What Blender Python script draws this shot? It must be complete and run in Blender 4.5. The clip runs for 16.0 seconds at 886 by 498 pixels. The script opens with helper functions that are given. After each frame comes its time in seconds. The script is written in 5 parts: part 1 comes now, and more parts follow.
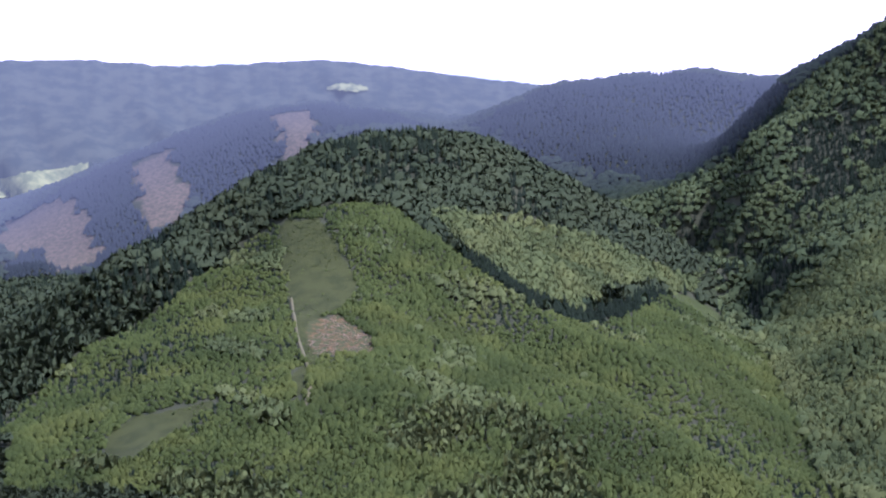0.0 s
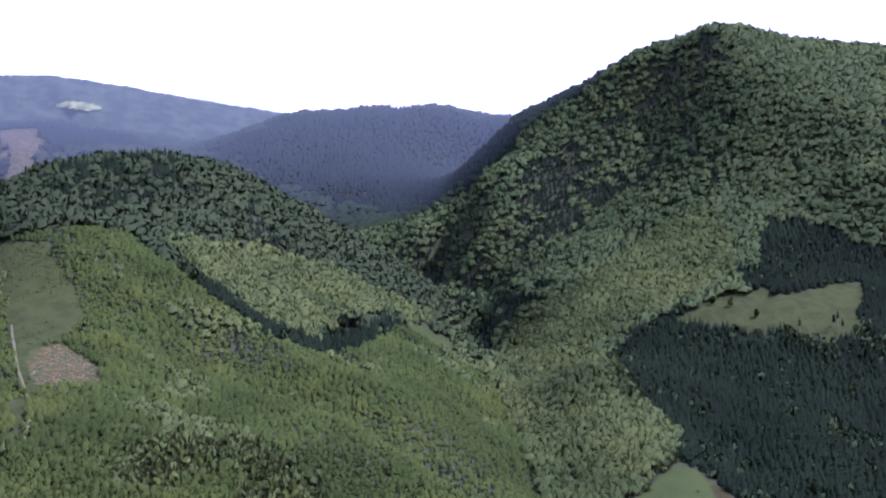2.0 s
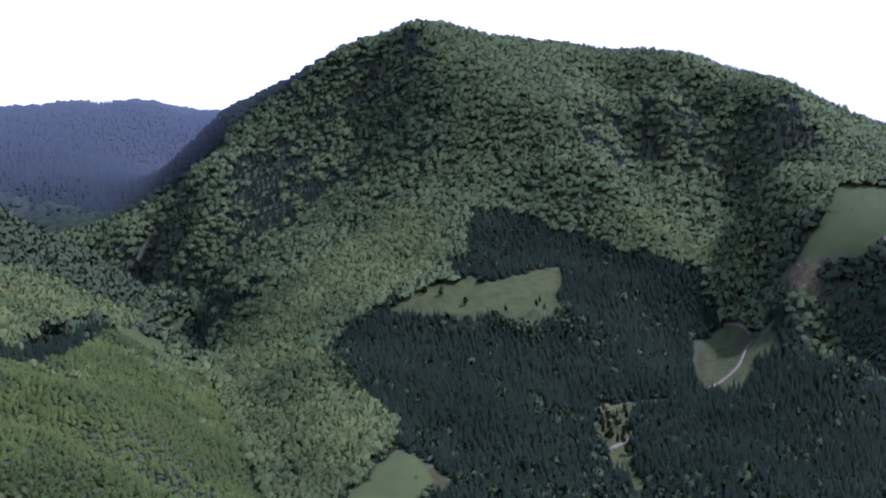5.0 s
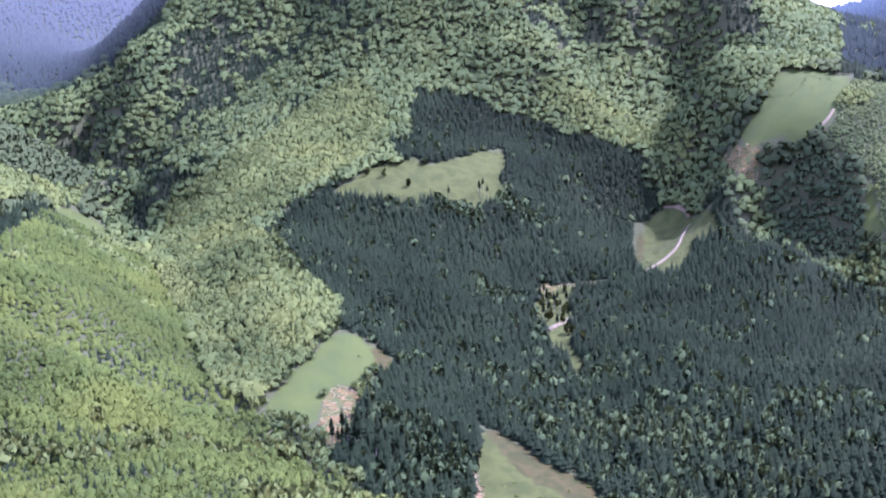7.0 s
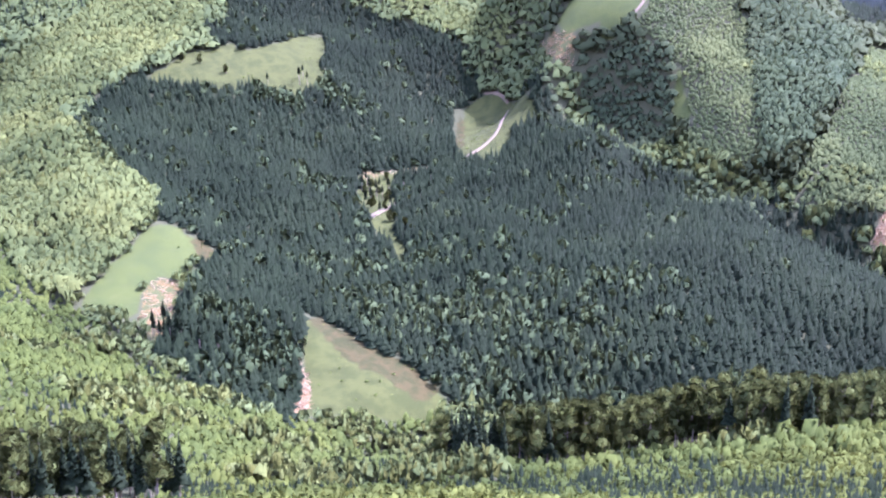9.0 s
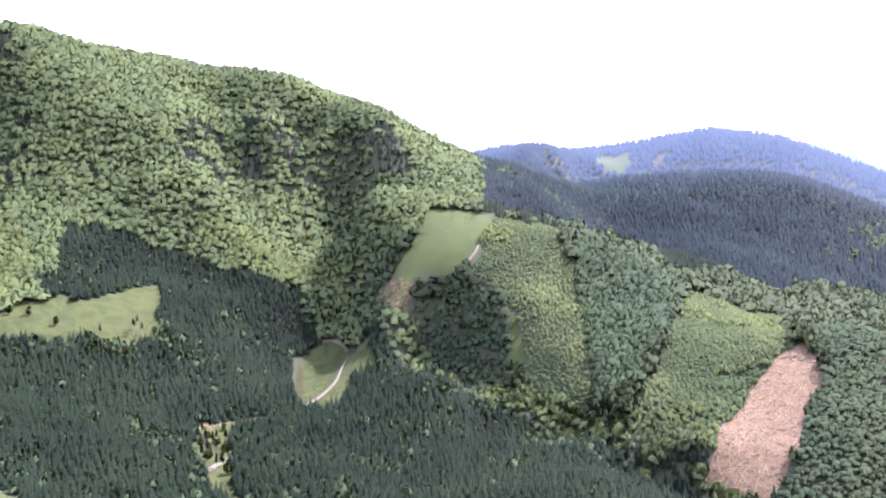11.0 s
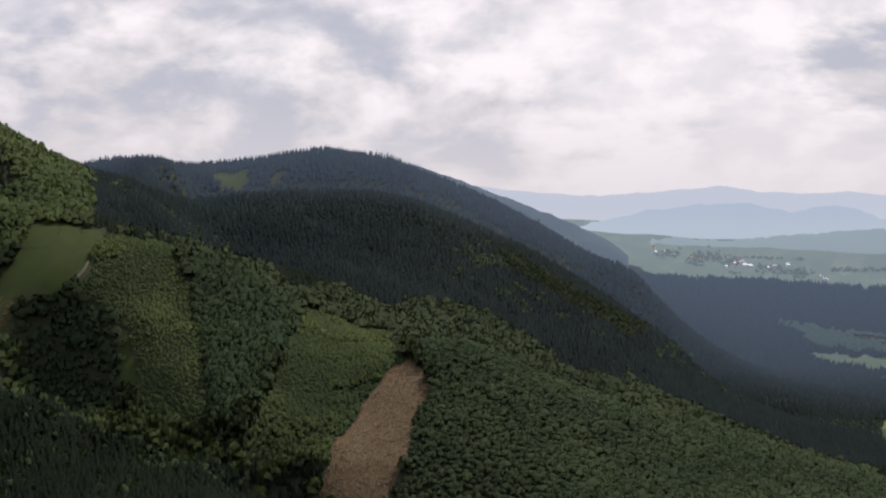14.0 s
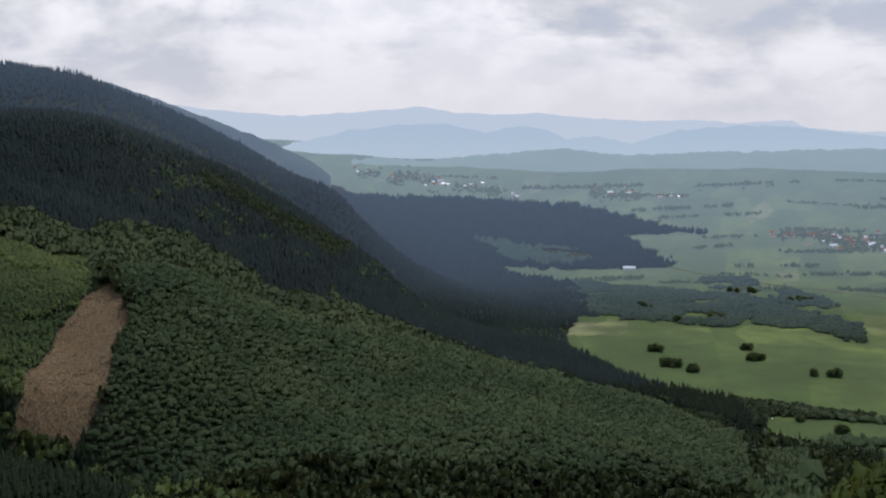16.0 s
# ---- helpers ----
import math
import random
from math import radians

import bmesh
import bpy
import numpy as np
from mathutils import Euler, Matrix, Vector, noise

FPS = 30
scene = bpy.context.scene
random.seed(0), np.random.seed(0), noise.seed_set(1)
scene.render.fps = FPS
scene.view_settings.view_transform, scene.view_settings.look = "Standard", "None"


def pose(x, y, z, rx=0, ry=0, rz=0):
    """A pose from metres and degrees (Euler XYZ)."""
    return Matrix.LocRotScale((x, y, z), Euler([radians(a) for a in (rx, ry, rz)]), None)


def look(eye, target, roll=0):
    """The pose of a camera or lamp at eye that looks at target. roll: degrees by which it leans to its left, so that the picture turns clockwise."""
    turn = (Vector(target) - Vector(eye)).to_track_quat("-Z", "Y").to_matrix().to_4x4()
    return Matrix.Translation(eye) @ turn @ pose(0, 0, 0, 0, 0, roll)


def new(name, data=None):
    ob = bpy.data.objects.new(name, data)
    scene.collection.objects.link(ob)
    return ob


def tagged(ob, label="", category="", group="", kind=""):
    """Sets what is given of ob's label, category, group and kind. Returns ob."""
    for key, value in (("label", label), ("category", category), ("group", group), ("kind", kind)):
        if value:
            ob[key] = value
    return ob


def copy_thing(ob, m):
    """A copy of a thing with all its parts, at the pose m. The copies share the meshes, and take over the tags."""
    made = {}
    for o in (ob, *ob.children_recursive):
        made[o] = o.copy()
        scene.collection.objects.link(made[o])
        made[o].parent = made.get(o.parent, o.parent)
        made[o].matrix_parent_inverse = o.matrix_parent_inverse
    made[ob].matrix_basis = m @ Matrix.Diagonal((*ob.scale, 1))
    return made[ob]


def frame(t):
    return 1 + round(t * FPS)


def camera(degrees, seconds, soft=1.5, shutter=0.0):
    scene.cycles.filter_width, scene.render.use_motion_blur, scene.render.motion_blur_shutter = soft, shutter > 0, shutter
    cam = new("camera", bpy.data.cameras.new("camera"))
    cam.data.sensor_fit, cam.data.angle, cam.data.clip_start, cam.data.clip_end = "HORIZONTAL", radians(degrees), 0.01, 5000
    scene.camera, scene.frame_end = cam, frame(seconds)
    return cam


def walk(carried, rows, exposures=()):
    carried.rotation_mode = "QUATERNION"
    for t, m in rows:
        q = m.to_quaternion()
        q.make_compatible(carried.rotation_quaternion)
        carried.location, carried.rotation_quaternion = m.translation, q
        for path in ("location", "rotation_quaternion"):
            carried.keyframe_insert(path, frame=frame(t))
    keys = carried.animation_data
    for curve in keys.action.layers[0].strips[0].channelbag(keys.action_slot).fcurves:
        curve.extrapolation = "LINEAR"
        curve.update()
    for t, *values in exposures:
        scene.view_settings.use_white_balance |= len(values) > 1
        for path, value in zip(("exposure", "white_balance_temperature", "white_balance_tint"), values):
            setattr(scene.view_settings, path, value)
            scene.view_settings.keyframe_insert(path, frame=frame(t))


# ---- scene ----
# ---- camera ----
EYE = 400.0  # the camera's height above the plain, in metres
LENS = 42.4


def turned(yaw, pitch, roll):
    """The pose of the camera on its spot: yaw to the left, pitch up, roll as look() takes it."""
    a, b = radians(yaw), radians(pitch)
    way = Vector((-math.sin(a) * math.cos(b), math.cos(a) * math.cos(b), math.sin(b)))
    spot = Vector((0, 0, EYE))
    return look(spot, spot + way * 100, roll)


cam = camera(LENS, 16.0, soft=2.2)
PATH = [
    (0.0, 10.46, -2.94, -3.18),
    (0.5, 6.99, -2.97, -2.37),
    (1.0, 3.70, -3.59, -1.88),
    (1.5, 0.58, -2.52, -1.74),
    (2.0, -2.68, -2.01, -1.48),
    (2.5, -6.22, -1.88, -1.21),
    (3.0, -9.92, -2.39, -1.32),
    (3.5, -13.62, -2.80, -1.49),
    (3.7, -15.40, -2.55, -1.48),
    (5.8, -17.57, -3.08, -3.02),
    (6.0, -18.49, -3.34, -2.49),
    (6.5, -18.90, -6.46, -2.03),
    (7.0, -19.59, -8.84, -2.16),
    (7.5, -19.99, -11.51, -2.20),
    (8.0, -21.00, -14.44, -1.38),
    (8.5, -23.55, -15.67, -0.99),
    (9.0, -28.49, -14.74, -1.25),
    (9.5, -32.33, -11.91, -1.34),
    (10.0, -34.89, -8.09, -1.45),
    (10.2, -35.21, -6.46, -1.31),
    (12.3, -41.44, -0.23, -0.84),
    (12.5, -42.83, -0.38, -0.63),
    (13.0, -47.45, -1.36, -0.67),
    (13.5, -51.91, -1.69, -0.45),
    (14.0, -55.89, -1.92, -0.02),
    (14.5, -58.56, -2.90, 0.25),
    (15.0, -62.93, -4.35, 0.01),
    (15.5, -67.37, -5.38, -0.09),
    (16.0, -70.73, -5.90, 0.09),
]
EXPOSURES = [
    (0.0, 0.8, 4850, 46), (3.7, 0.65, 4650, 44), (6.0, 0.6, 4600, 43), (7.0, 2.2, 4850, 50), (8.0, 2.5, 4950, 52),
    (9.0, 2.7, 4950, 53), (10.2, 3.15, 4900, 51), (12.3, 0.3, 6050, 23), (14.5, -0.45, 5850, 16), (16.0, -0.45, 5600, 12),
]
walk(cam, [(t, turned(*angles)) for t, *angles in PATH], EXPOSURES)

# ---- sky and sun ----
SUN_AZIMUTH, SUN_HEIGHT = 92.0, 53.0  # degrees; azimuth clockwise from +y
sun_way = Vector((math.sin(radians(SUN_AZIMUTH)) * math.cos(radians(SUN_HEIGHT)),
                  math.cos(radians(SUN_AZIMUTH)) * math.cos(radians(SUN_HEIGHT)), math.sin(radians(SUN_HEIGHT))))
sun = new("sun", bpy.data.lights.new("sun", "SUN"))
sun.data.energy, sun.data.angle, sun.data.color = 5.0, radians(0.6), (1.0, 0.93, 0.80)
sun.matrix_world = look(sun_way * 1000, (0, 0, 0))


class Nodes:
    """Short hand for a node tree."""

    def __init__(self, tree):
        self.tree = tree
        tree.nodes.clear()

    def add(self, kind, **values):
        node = self.tree.nodes.new(kind)
        for key, value in values.items():
            if key in node.inputs:
                self.put(node.inputs[key], value)
            else:
                setattr(node, key, value)
        return node

    def put(self, socket, value):
        if isinstance(value, bpy.types.NodeSocket):
            self.tree.links.new(value, socket)
        else:
            socket.default_value = value

    def math(self, operation, a, b=0.0, clamp=False):
        node = self.add("ShaderNodeMath", operation=operation, use_clamp=clamp)
        self.put(node.inputs[0], a)
        self.put(node.inputs[1], b)
        return node.outputs[0]

    def noise(self, vector, scale, detail=4.0, rough=0.55):
        node = self.add("ShaderNodeTexNoise", Scale=scale, Detail=detail, Roughness=rough)
        self.put(node.inputs["Vector"], vector)
        return node.outputs["Fac"]

    def ramp(self, value, low, high, a=0.0, b=1.0):
        node = self.add("ShaderNodeMapRange", interpolation_type="SMOOTHSTEP")
        for key, x in (("Value", value), ("From Min", low), ("From Max", high), ("To Min", a), ("To Max", b)):
            self.put(node.inputs[key], x)
        return node.outputs["Result"]

    def mix(self, factor, a, b):
        node = self.add("ShaderNodeMix", data_type="RGBA")
        for socket, value in zip((node.inputs[0], node.inputs[6], node.inputs[7]), (factor, a, b)):
            self.put(socket, (*value, 1) if isinstance(value, tuple) and len(value) == 3 else value)
        return node.outputs[2]


world = bpy.data.worlds.new("cloudy_sky")
world.use_nodes = True
scene.world = world
w = Nodes(world.node_tree)
sky = w.add("ShaderNodeTexSky", sky_type="NISHITA", sun_disc=False, sun_elevation=radians(SUN_HEIGHT),
            sun_rotation=radians(SUN_AZIMUTH), air_density=1.2, dust_density=2.5)
blue = w.add("ShaderNodeVectorMath", operation="SCALE", Scale=0.24)
w.put(blue.inputs[0], sky.outputs[0])
ways = w.add("ShaderNodeTexCoord").outputs["Generated"]
split = w.add("ShaderNodeSeparateXYZ", Vector=ways)
# banks of cloud, longer than high
spread = w.add("ShaderNodeVectorMath", operation="MULTIPLY")
w.put(spread.inputs[0], ways)
spread.inputs[1].default_value = (1.0, 1.0, 2.1)
bank = w.noise(spread.outputs[0], 2.4, 3.0, 0.5)
bent = w.add("ShaderNodeVectorMath", operation="ADD")
w.put(bent.inputs[0], spread.outputs[0])
w.put(bent.inputs[1], w.add("ShaderNodeCombineXYZ", X=w.math("MULTIPLY", bank, 0.12), Z=w.math("MULTIPLY", bank, 0.2)).outputs[0])
thick = w.noise(bent.outputs[0], 4.6, 7.0, 0.54)
puffs = w.noise(bent.outputs[0], 11.0, 7.0, 0.55)
bulk = w.math("ADD", w.math("MULTIPLY", thick, 0.44), w.math("MULTIPLY", bank, 0.2))
shade = w.ramp(w.math("ADD", bulk, w.math("MULTIPLY", puffs, 0.36)), 0.455, 0.585)
under = w.mix(w.ramp(puffs, 0.45, 0.6), (1.12, 1.05, 0.97), (0.86, 0.86, 0.88))
bright = w.mix(w.ramp(puffs, 0.36, 0.58), (1.66, 1.52, 1.38), (1.36, 1.27, 1.18))
cloud = w.mix(shade, bright, under)
# towards the west the cloud is thin and bright
west = w.ramp(split.outputs[0], 0.18, 0.60, 1.0, 0.0)
cloud = w.mix(w.math("MULTIPLY", west, 0.86), cloud, (1.42, 1.36, 1.36))
low = w.ramp(split.outputs[2], 0.0, 0.13, 1.0, 0.0)
cloud = w.mix(w.math("MULTIPLY", low, 0.7), cloud, (1.20, 1.09, 1.00))
# overhead the sky clears to blue between the clouds
gap = w.math("MULTIPLY", w.ramp(split.outputs[2], 0.28, 0.50), w.ramp(thick, 0.40, 0.60, 1.0, 0.5))
seen = w.mix(gap, cloud, blue.outputs[0])
w.add("ShaderNodeOutputWorld", Surface=w.add("ShaderNodeBackground", Color=seen, Strength=0.84).outputs[0])


# ---- materials ----
def material(name):
    m = bpy.data.materials.new(name)
    m.use_nodes = True
    return m, Nodes(m.node_tree)


def place_of(n):
    return n.add("ShaderNodeNewGeometry").outputs["Position"]


HAZE = (0.270, 0.298, 0.318)


def painted_haze(n, surface, at, start=2400.0, depth=3100.0, colour=HAZE):
    """Paints haze into distant woods, land and mountains: emission mixed in by distance."""
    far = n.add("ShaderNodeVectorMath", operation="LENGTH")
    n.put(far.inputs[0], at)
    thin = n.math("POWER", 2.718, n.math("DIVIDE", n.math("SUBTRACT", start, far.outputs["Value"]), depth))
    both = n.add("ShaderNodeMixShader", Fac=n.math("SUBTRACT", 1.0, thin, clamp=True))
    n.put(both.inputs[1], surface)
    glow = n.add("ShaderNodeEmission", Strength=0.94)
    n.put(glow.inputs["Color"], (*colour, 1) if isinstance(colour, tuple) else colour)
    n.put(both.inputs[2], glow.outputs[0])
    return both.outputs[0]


def foliage(name, dark, light, yellow, leaf_glow=0.4, far=False, haze_tint=HAZE):
    """Leaves or needles: each clump a little different, stands differing over tens of metres."""
    m, n = material(name)
    geo = n.add("ShaderNodeNewGeometry")
    tone = n.add("ShaderNodeAttribute", attribute_name="tone").outputs["Fac"]
    each = n.math("FRACT", n.math("ADD", tone, n.add("ShaderNodeObjectInfo").outputs["Random"]))
    stand = n.noise(geo.outputs["Position"], 0.012, 3.0)
    fine = n.noise(geo.outputs["Position"], 0.45, 4.0, 0.65)
    col = n.mix(n.math("ADD", n.math("ADD", n.math("MULTIPLY", each, 0.35), n.math("MULTIPLY", geo.outputs["Random Per Island"], 0.15)),
                       n.math("MULTIPLY", n.ramp(fine, 0.3, 0.7), 0.4)), dark, light)
    col = n.mix(n.math("MULTIPLY", n.ramp(stand, 0.45, 0.65), 0.28), col, yellow)
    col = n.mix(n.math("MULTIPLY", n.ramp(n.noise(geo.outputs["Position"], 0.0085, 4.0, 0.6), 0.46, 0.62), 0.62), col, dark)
    bump = n.add("ShaderNodeBump", Strength=0.35, Distance=0.9)
    n.put(bump.inputs["Height"], n.noise(geo.outputs["Position"], 0.7, 3.0, 0.6))
    solid = n.add("ShaderNodeBsdfPrincipled", Roughness=0.75)
    n.put(solid.inputs["Base Color"], col)
    n.put(solid.inputs["Normal"], bump.outputs[0])
    solid.inputs["Specular IOR Level"].default_value = 0.03
    thin = n.add("ShaderNodeBsdfTranslucent")
    n.put(thin.inputs["Color"], n.mix(0.5, col, yellow))
    both = n.add("ShaderNodeMixShader", Fac=leaf_glow)
    n.put(both.inputs[1], solid.outputs[0])
    n.put(both.inputs[2], thin.outputs[0])
    # far leaves get haze painted in as glow
    n.add("ShaderNodeOutputMaterial", Surface=painted_haze(n, both.outputs[0], geo.outputs["Position"], 2350.0, 2100.0, haze_tint) if far else both.outputs[0])
    return m


def rough(name, a, b, size, bump=0.3, roughness=0.9, c=None):
    """A matt surface that varies at two scales; size in metres."""
    m, n = material(name)
    at = place_of(n)
    coarse, fine = n.noise(at, 1 / size, 4.0), n.noise(at, 7 / size, 5.0, 0.65)
    col = n.mix(n.math("ADD", n.math("MULTIPLY", coarse, 0.5), n.math("MULTIPLY", fine, 0.5)), a, b)
    if c:
        col = n.mix(n.ramp(n.noise(at, 0.4 / size, 3.0), 0.5, 0.68), col, c)
    lift = n.add("ShaderNodeBump", Strength=bump, Distance=size * 0.05)
    n.put(lift.inputs["Height"], fine)
    solid = n.add("ShaderNodeBsdfPrincipled", Roughness=roughness)
    n.put(solid.inputs["Base Color"], col)
    n.put(solid.inputs["Normal"], lift.outputs[0])
    n.add("ShaderNodeOutputMaterial", Surface=solid.outputs[0])
    return m


def land(far=False):
    """Forest floor, grass, bare soil, felling litter and the patchwork of fields, each where it lies."""
    m, n = material("distant_land" if far else "land")
    at = place_of(n)
    big, mid, fine = n.noise(at, 0.02, 4.0), n.noise(at, 0.11, 5.0), n.noise(at, 0.9, 5.0, 0.7)

    def mask(name):
        edge = n.math("ADD", n.add("ShaderNodeAttribute", attribute_name=name).outputs["Fac"],
                      n.math("MULTIPLY", n.math("SUBTRACT", big if far else mid, 0.5), 1.6 if far else 0.5))
        return n.ramp(edge, 0.3 if far else 0.42, 0.7 if far else 0.58)

    floor = n.mix(fine, (0.020, 0.027, 0.012), (0.052, 0.054, 0.025))
    grass = n.mix(n.math("ADD", n.math("MULTIPLY", big, 0.5), n.math("MULTIPLY", fine, 0.5)), (0.026, 0.037, 0.008), (0.048, 0.060, 0.013))
    grass = n.mix(n.math("MULTIPLY", n.ramp(mid, 0.52, 0.72), 0.3), grass, (0.076, 0.078, 0.022))
    patchy = n.ramp(n.noise(at, 0.055, 5.0, 0.65), 0.4, 0.62)
    grass = n.mix(n.math("MULTIPLY", patchy, 0.5), grass, (0.024, 0.036, 0.010))
    # darker grass: shade over the valley and upper meadows put into its colour
    grass = n.mix(mask("lush"), grass, n.mix(n.math("ADD", n.math("MULTIPLY", patchy, 0.6), n.math("MULTIPLY", fine, 0.4)), (0.040, 0.047, 0.011), (0.021, 0.027, 0.006)))
    cells = n.add("ShaderNodeTexVoronoi", Scale=1.0)
    bent = n.add("ShaderNodeMapping", Rotation=(0, 0, 0.5), Scale=(0.0036, 0.0105, 0.0))
    n.put(bent.inputs["Vector"], at)
    n.put(cells.inputs["Vector"], bent.outputs[0])
    pick = n.add("ShaderNodeSeparateColor", Color=cells.outputs["Color"])
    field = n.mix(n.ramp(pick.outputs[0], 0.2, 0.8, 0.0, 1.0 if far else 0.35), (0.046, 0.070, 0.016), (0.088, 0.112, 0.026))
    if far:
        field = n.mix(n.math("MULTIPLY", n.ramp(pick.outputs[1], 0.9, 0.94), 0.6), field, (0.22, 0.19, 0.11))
    # cloud shade painted onto the fields as soft dark patches
    field = n.mix(n.math("MULTIPLY", n.ramp(n.noise(at, 0.011, 4.0, 0.6), 0.42, 0.62), 0.55), field, (0.034, 0.046, 0.014))
    field = n.mix(n.math("MULTIPLY", n.ramp(mid, 0.45, 0.7), 0.35), field, (0.040, 0.056, 0.020))
    # broader patches of the same painted cloud shade
    field = n.mix(n.math("MULTIPLY", n.ramp(n.noise(at, 0.0042, 3.0, 0.55), 0.45, 0.6), 0.6), field, (0.030, 0.046, 0.012))
    soil = n.mix(n.math("ADD", n.math("MULTIPLY", mid, 0.4), n.math("MULTIPLY", fine, 0.6)), (0.07, 0.043, 0.019), (0.182, 0.116, 0.052))
    litter = n.mix(n.ramp(fine, 0.35, 0.65), (0.044, 0.040, 0.013), (0.132, 0.078, 0.030))
    litter = n.mix(n.ramp(n.noise(at, 0.16, 4.0, 0.7), 0.40, 0.54), litter, (0.036, 0.046, 0.014))
    col = n.mix(mask("plain"), floor, field)
    col = n.mix(mask("grass"), col, grass)
    col = n.mix(mask("litter"), col, litter)
    # near: brown wood-edge margins with tree shade painted in; far: paler felled ground
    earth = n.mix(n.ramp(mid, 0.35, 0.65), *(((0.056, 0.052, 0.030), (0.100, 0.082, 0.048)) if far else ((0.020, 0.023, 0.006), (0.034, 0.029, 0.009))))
    col = n.mix(mask("earth"), col, earth)
    col = n.mix(mask("soil"), col, soil)
    lift = n.add("ShaderNodeBump", Strength=0.6, Distance=0.6)
    n.put(lift.inputs["Height"], fine)
    solid = n.add("ShaderNodeBsdfPrincipled", Roughness=0.95)
    n.put(solid.inputs["Base Color"], col)
    n.put(solid.inputs["Normal"], lift.outputs[0])
    solid.inputs["Specular IOR Level"].default_value = 0.1
    # distant land has haze painted in, brighter over the plain
    n.add("ShaderNodeOutputMaterial", Surface=painted_haze(n, solid.outputs[0], at, 2650.0, n.math("ADD", 1600.0, n.math("MULTIPLY", mask("plain"), 350.0)), n.mix(mask("plain"), (0.15, 0.18, 0.23), (0.48, 0.58, 0.61))) if far else solid.outputs[0])
    return m


def distance(name, a, b, size, start, depth, colour=HAZE, foot=None):
    """Fields, woods and mountains of the backdrop, haze painted in; foot: its colour low down."""
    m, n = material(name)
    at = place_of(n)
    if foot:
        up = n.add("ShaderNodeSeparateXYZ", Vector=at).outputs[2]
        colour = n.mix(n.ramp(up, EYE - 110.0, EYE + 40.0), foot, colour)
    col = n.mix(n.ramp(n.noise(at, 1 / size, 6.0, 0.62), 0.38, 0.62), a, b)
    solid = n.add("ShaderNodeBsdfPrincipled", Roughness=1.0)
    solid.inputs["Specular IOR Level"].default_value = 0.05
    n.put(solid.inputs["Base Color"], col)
    n.add("ShaderNodeOutputMaterial", Surface=painted_haze(n, solid.outputs[0], at, start, depth, colour))
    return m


LAND, FAR_LAND = land(), land(far=True)
BEECH_TONES = (0.053, 0.076, 0.030), (0.108, 0.140, 0.047), (0.130, 0.152, 0.044)
SPRUCE_TONES = (0.0052, 0.0090, 0.0043), (0.0130, 0.0212, 0.0095), (0.0142, 0.0212, 0.0088)
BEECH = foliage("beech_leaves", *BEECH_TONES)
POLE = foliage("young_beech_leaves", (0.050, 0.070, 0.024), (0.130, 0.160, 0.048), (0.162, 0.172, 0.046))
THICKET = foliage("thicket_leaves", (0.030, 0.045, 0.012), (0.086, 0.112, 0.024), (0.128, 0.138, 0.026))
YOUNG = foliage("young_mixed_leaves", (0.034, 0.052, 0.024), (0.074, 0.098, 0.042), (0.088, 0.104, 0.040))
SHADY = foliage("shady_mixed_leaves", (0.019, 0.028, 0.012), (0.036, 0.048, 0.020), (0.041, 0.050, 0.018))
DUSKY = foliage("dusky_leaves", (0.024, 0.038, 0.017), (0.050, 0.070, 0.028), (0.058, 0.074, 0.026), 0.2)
# darkened beech leaves: cloud shade on the round hill put into their colour
SHADED_BEECH = foliage("shaded_forest_leaves", (0.028, 0.040, 0.017), (0.054, 0.070, 0.029), (0.062, 0.074, 0.027), 0.3)
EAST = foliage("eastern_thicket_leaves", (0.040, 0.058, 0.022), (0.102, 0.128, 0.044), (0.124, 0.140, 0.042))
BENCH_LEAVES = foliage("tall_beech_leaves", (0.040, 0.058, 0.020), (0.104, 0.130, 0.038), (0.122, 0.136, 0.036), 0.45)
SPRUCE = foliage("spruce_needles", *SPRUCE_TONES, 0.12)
# the distant leaves, needles, meadows and ranges below carry painted haze
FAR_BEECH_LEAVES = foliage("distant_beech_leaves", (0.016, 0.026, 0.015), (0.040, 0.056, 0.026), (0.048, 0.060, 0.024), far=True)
# dark ridge spruces: bluish haze and shade put into the needle colour
BLUED_NEEDLES = foliage("haze_blued_needles", (0.0078, 0.0126, 0.0118), (0.0142, 0.0218, 0.0195), (0.0155, 0.0222, 0.0188), 0.08)
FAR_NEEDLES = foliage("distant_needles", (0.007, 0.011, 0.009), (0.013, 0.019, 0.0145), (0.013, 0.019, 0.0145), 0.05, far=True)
# ordinary dark needles; the blue is haze painted over them
HAZE_BLUE_NEEDLES = foliage("distant_haze_blue_needles", (0.007, 0.012, 0.010), (0.014, 0.021, 0.017), (0.014, 0.021, 0.016), 0.05, far=True, haze_tint=(0.190, 0.242, 0.318))
PLAIN_LEAVES = foliage("distant_plain_leaves", (0.018, 0.030, 0.016), (0.046, 0.066, 0.030), (0.052, 0.068, 0.028), far=True, haze_tint=(0.26, 0.34, 0.39))
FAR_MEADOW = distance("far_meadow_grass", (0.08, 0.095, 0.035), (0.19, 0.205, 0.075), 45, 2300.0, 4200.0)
HAZE_BLUE_SPUR = distance("haze_blue_spur", (0.03, 0.042, 0.032), (0.058, 0.068, 0.045), 240, 2300.0, 1900.0, (0.27, 0.33, 0.42))
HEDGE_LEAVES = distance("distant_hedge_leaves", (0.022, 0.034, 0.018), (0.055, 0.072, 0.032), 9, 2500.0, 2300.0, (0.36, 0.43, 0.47))
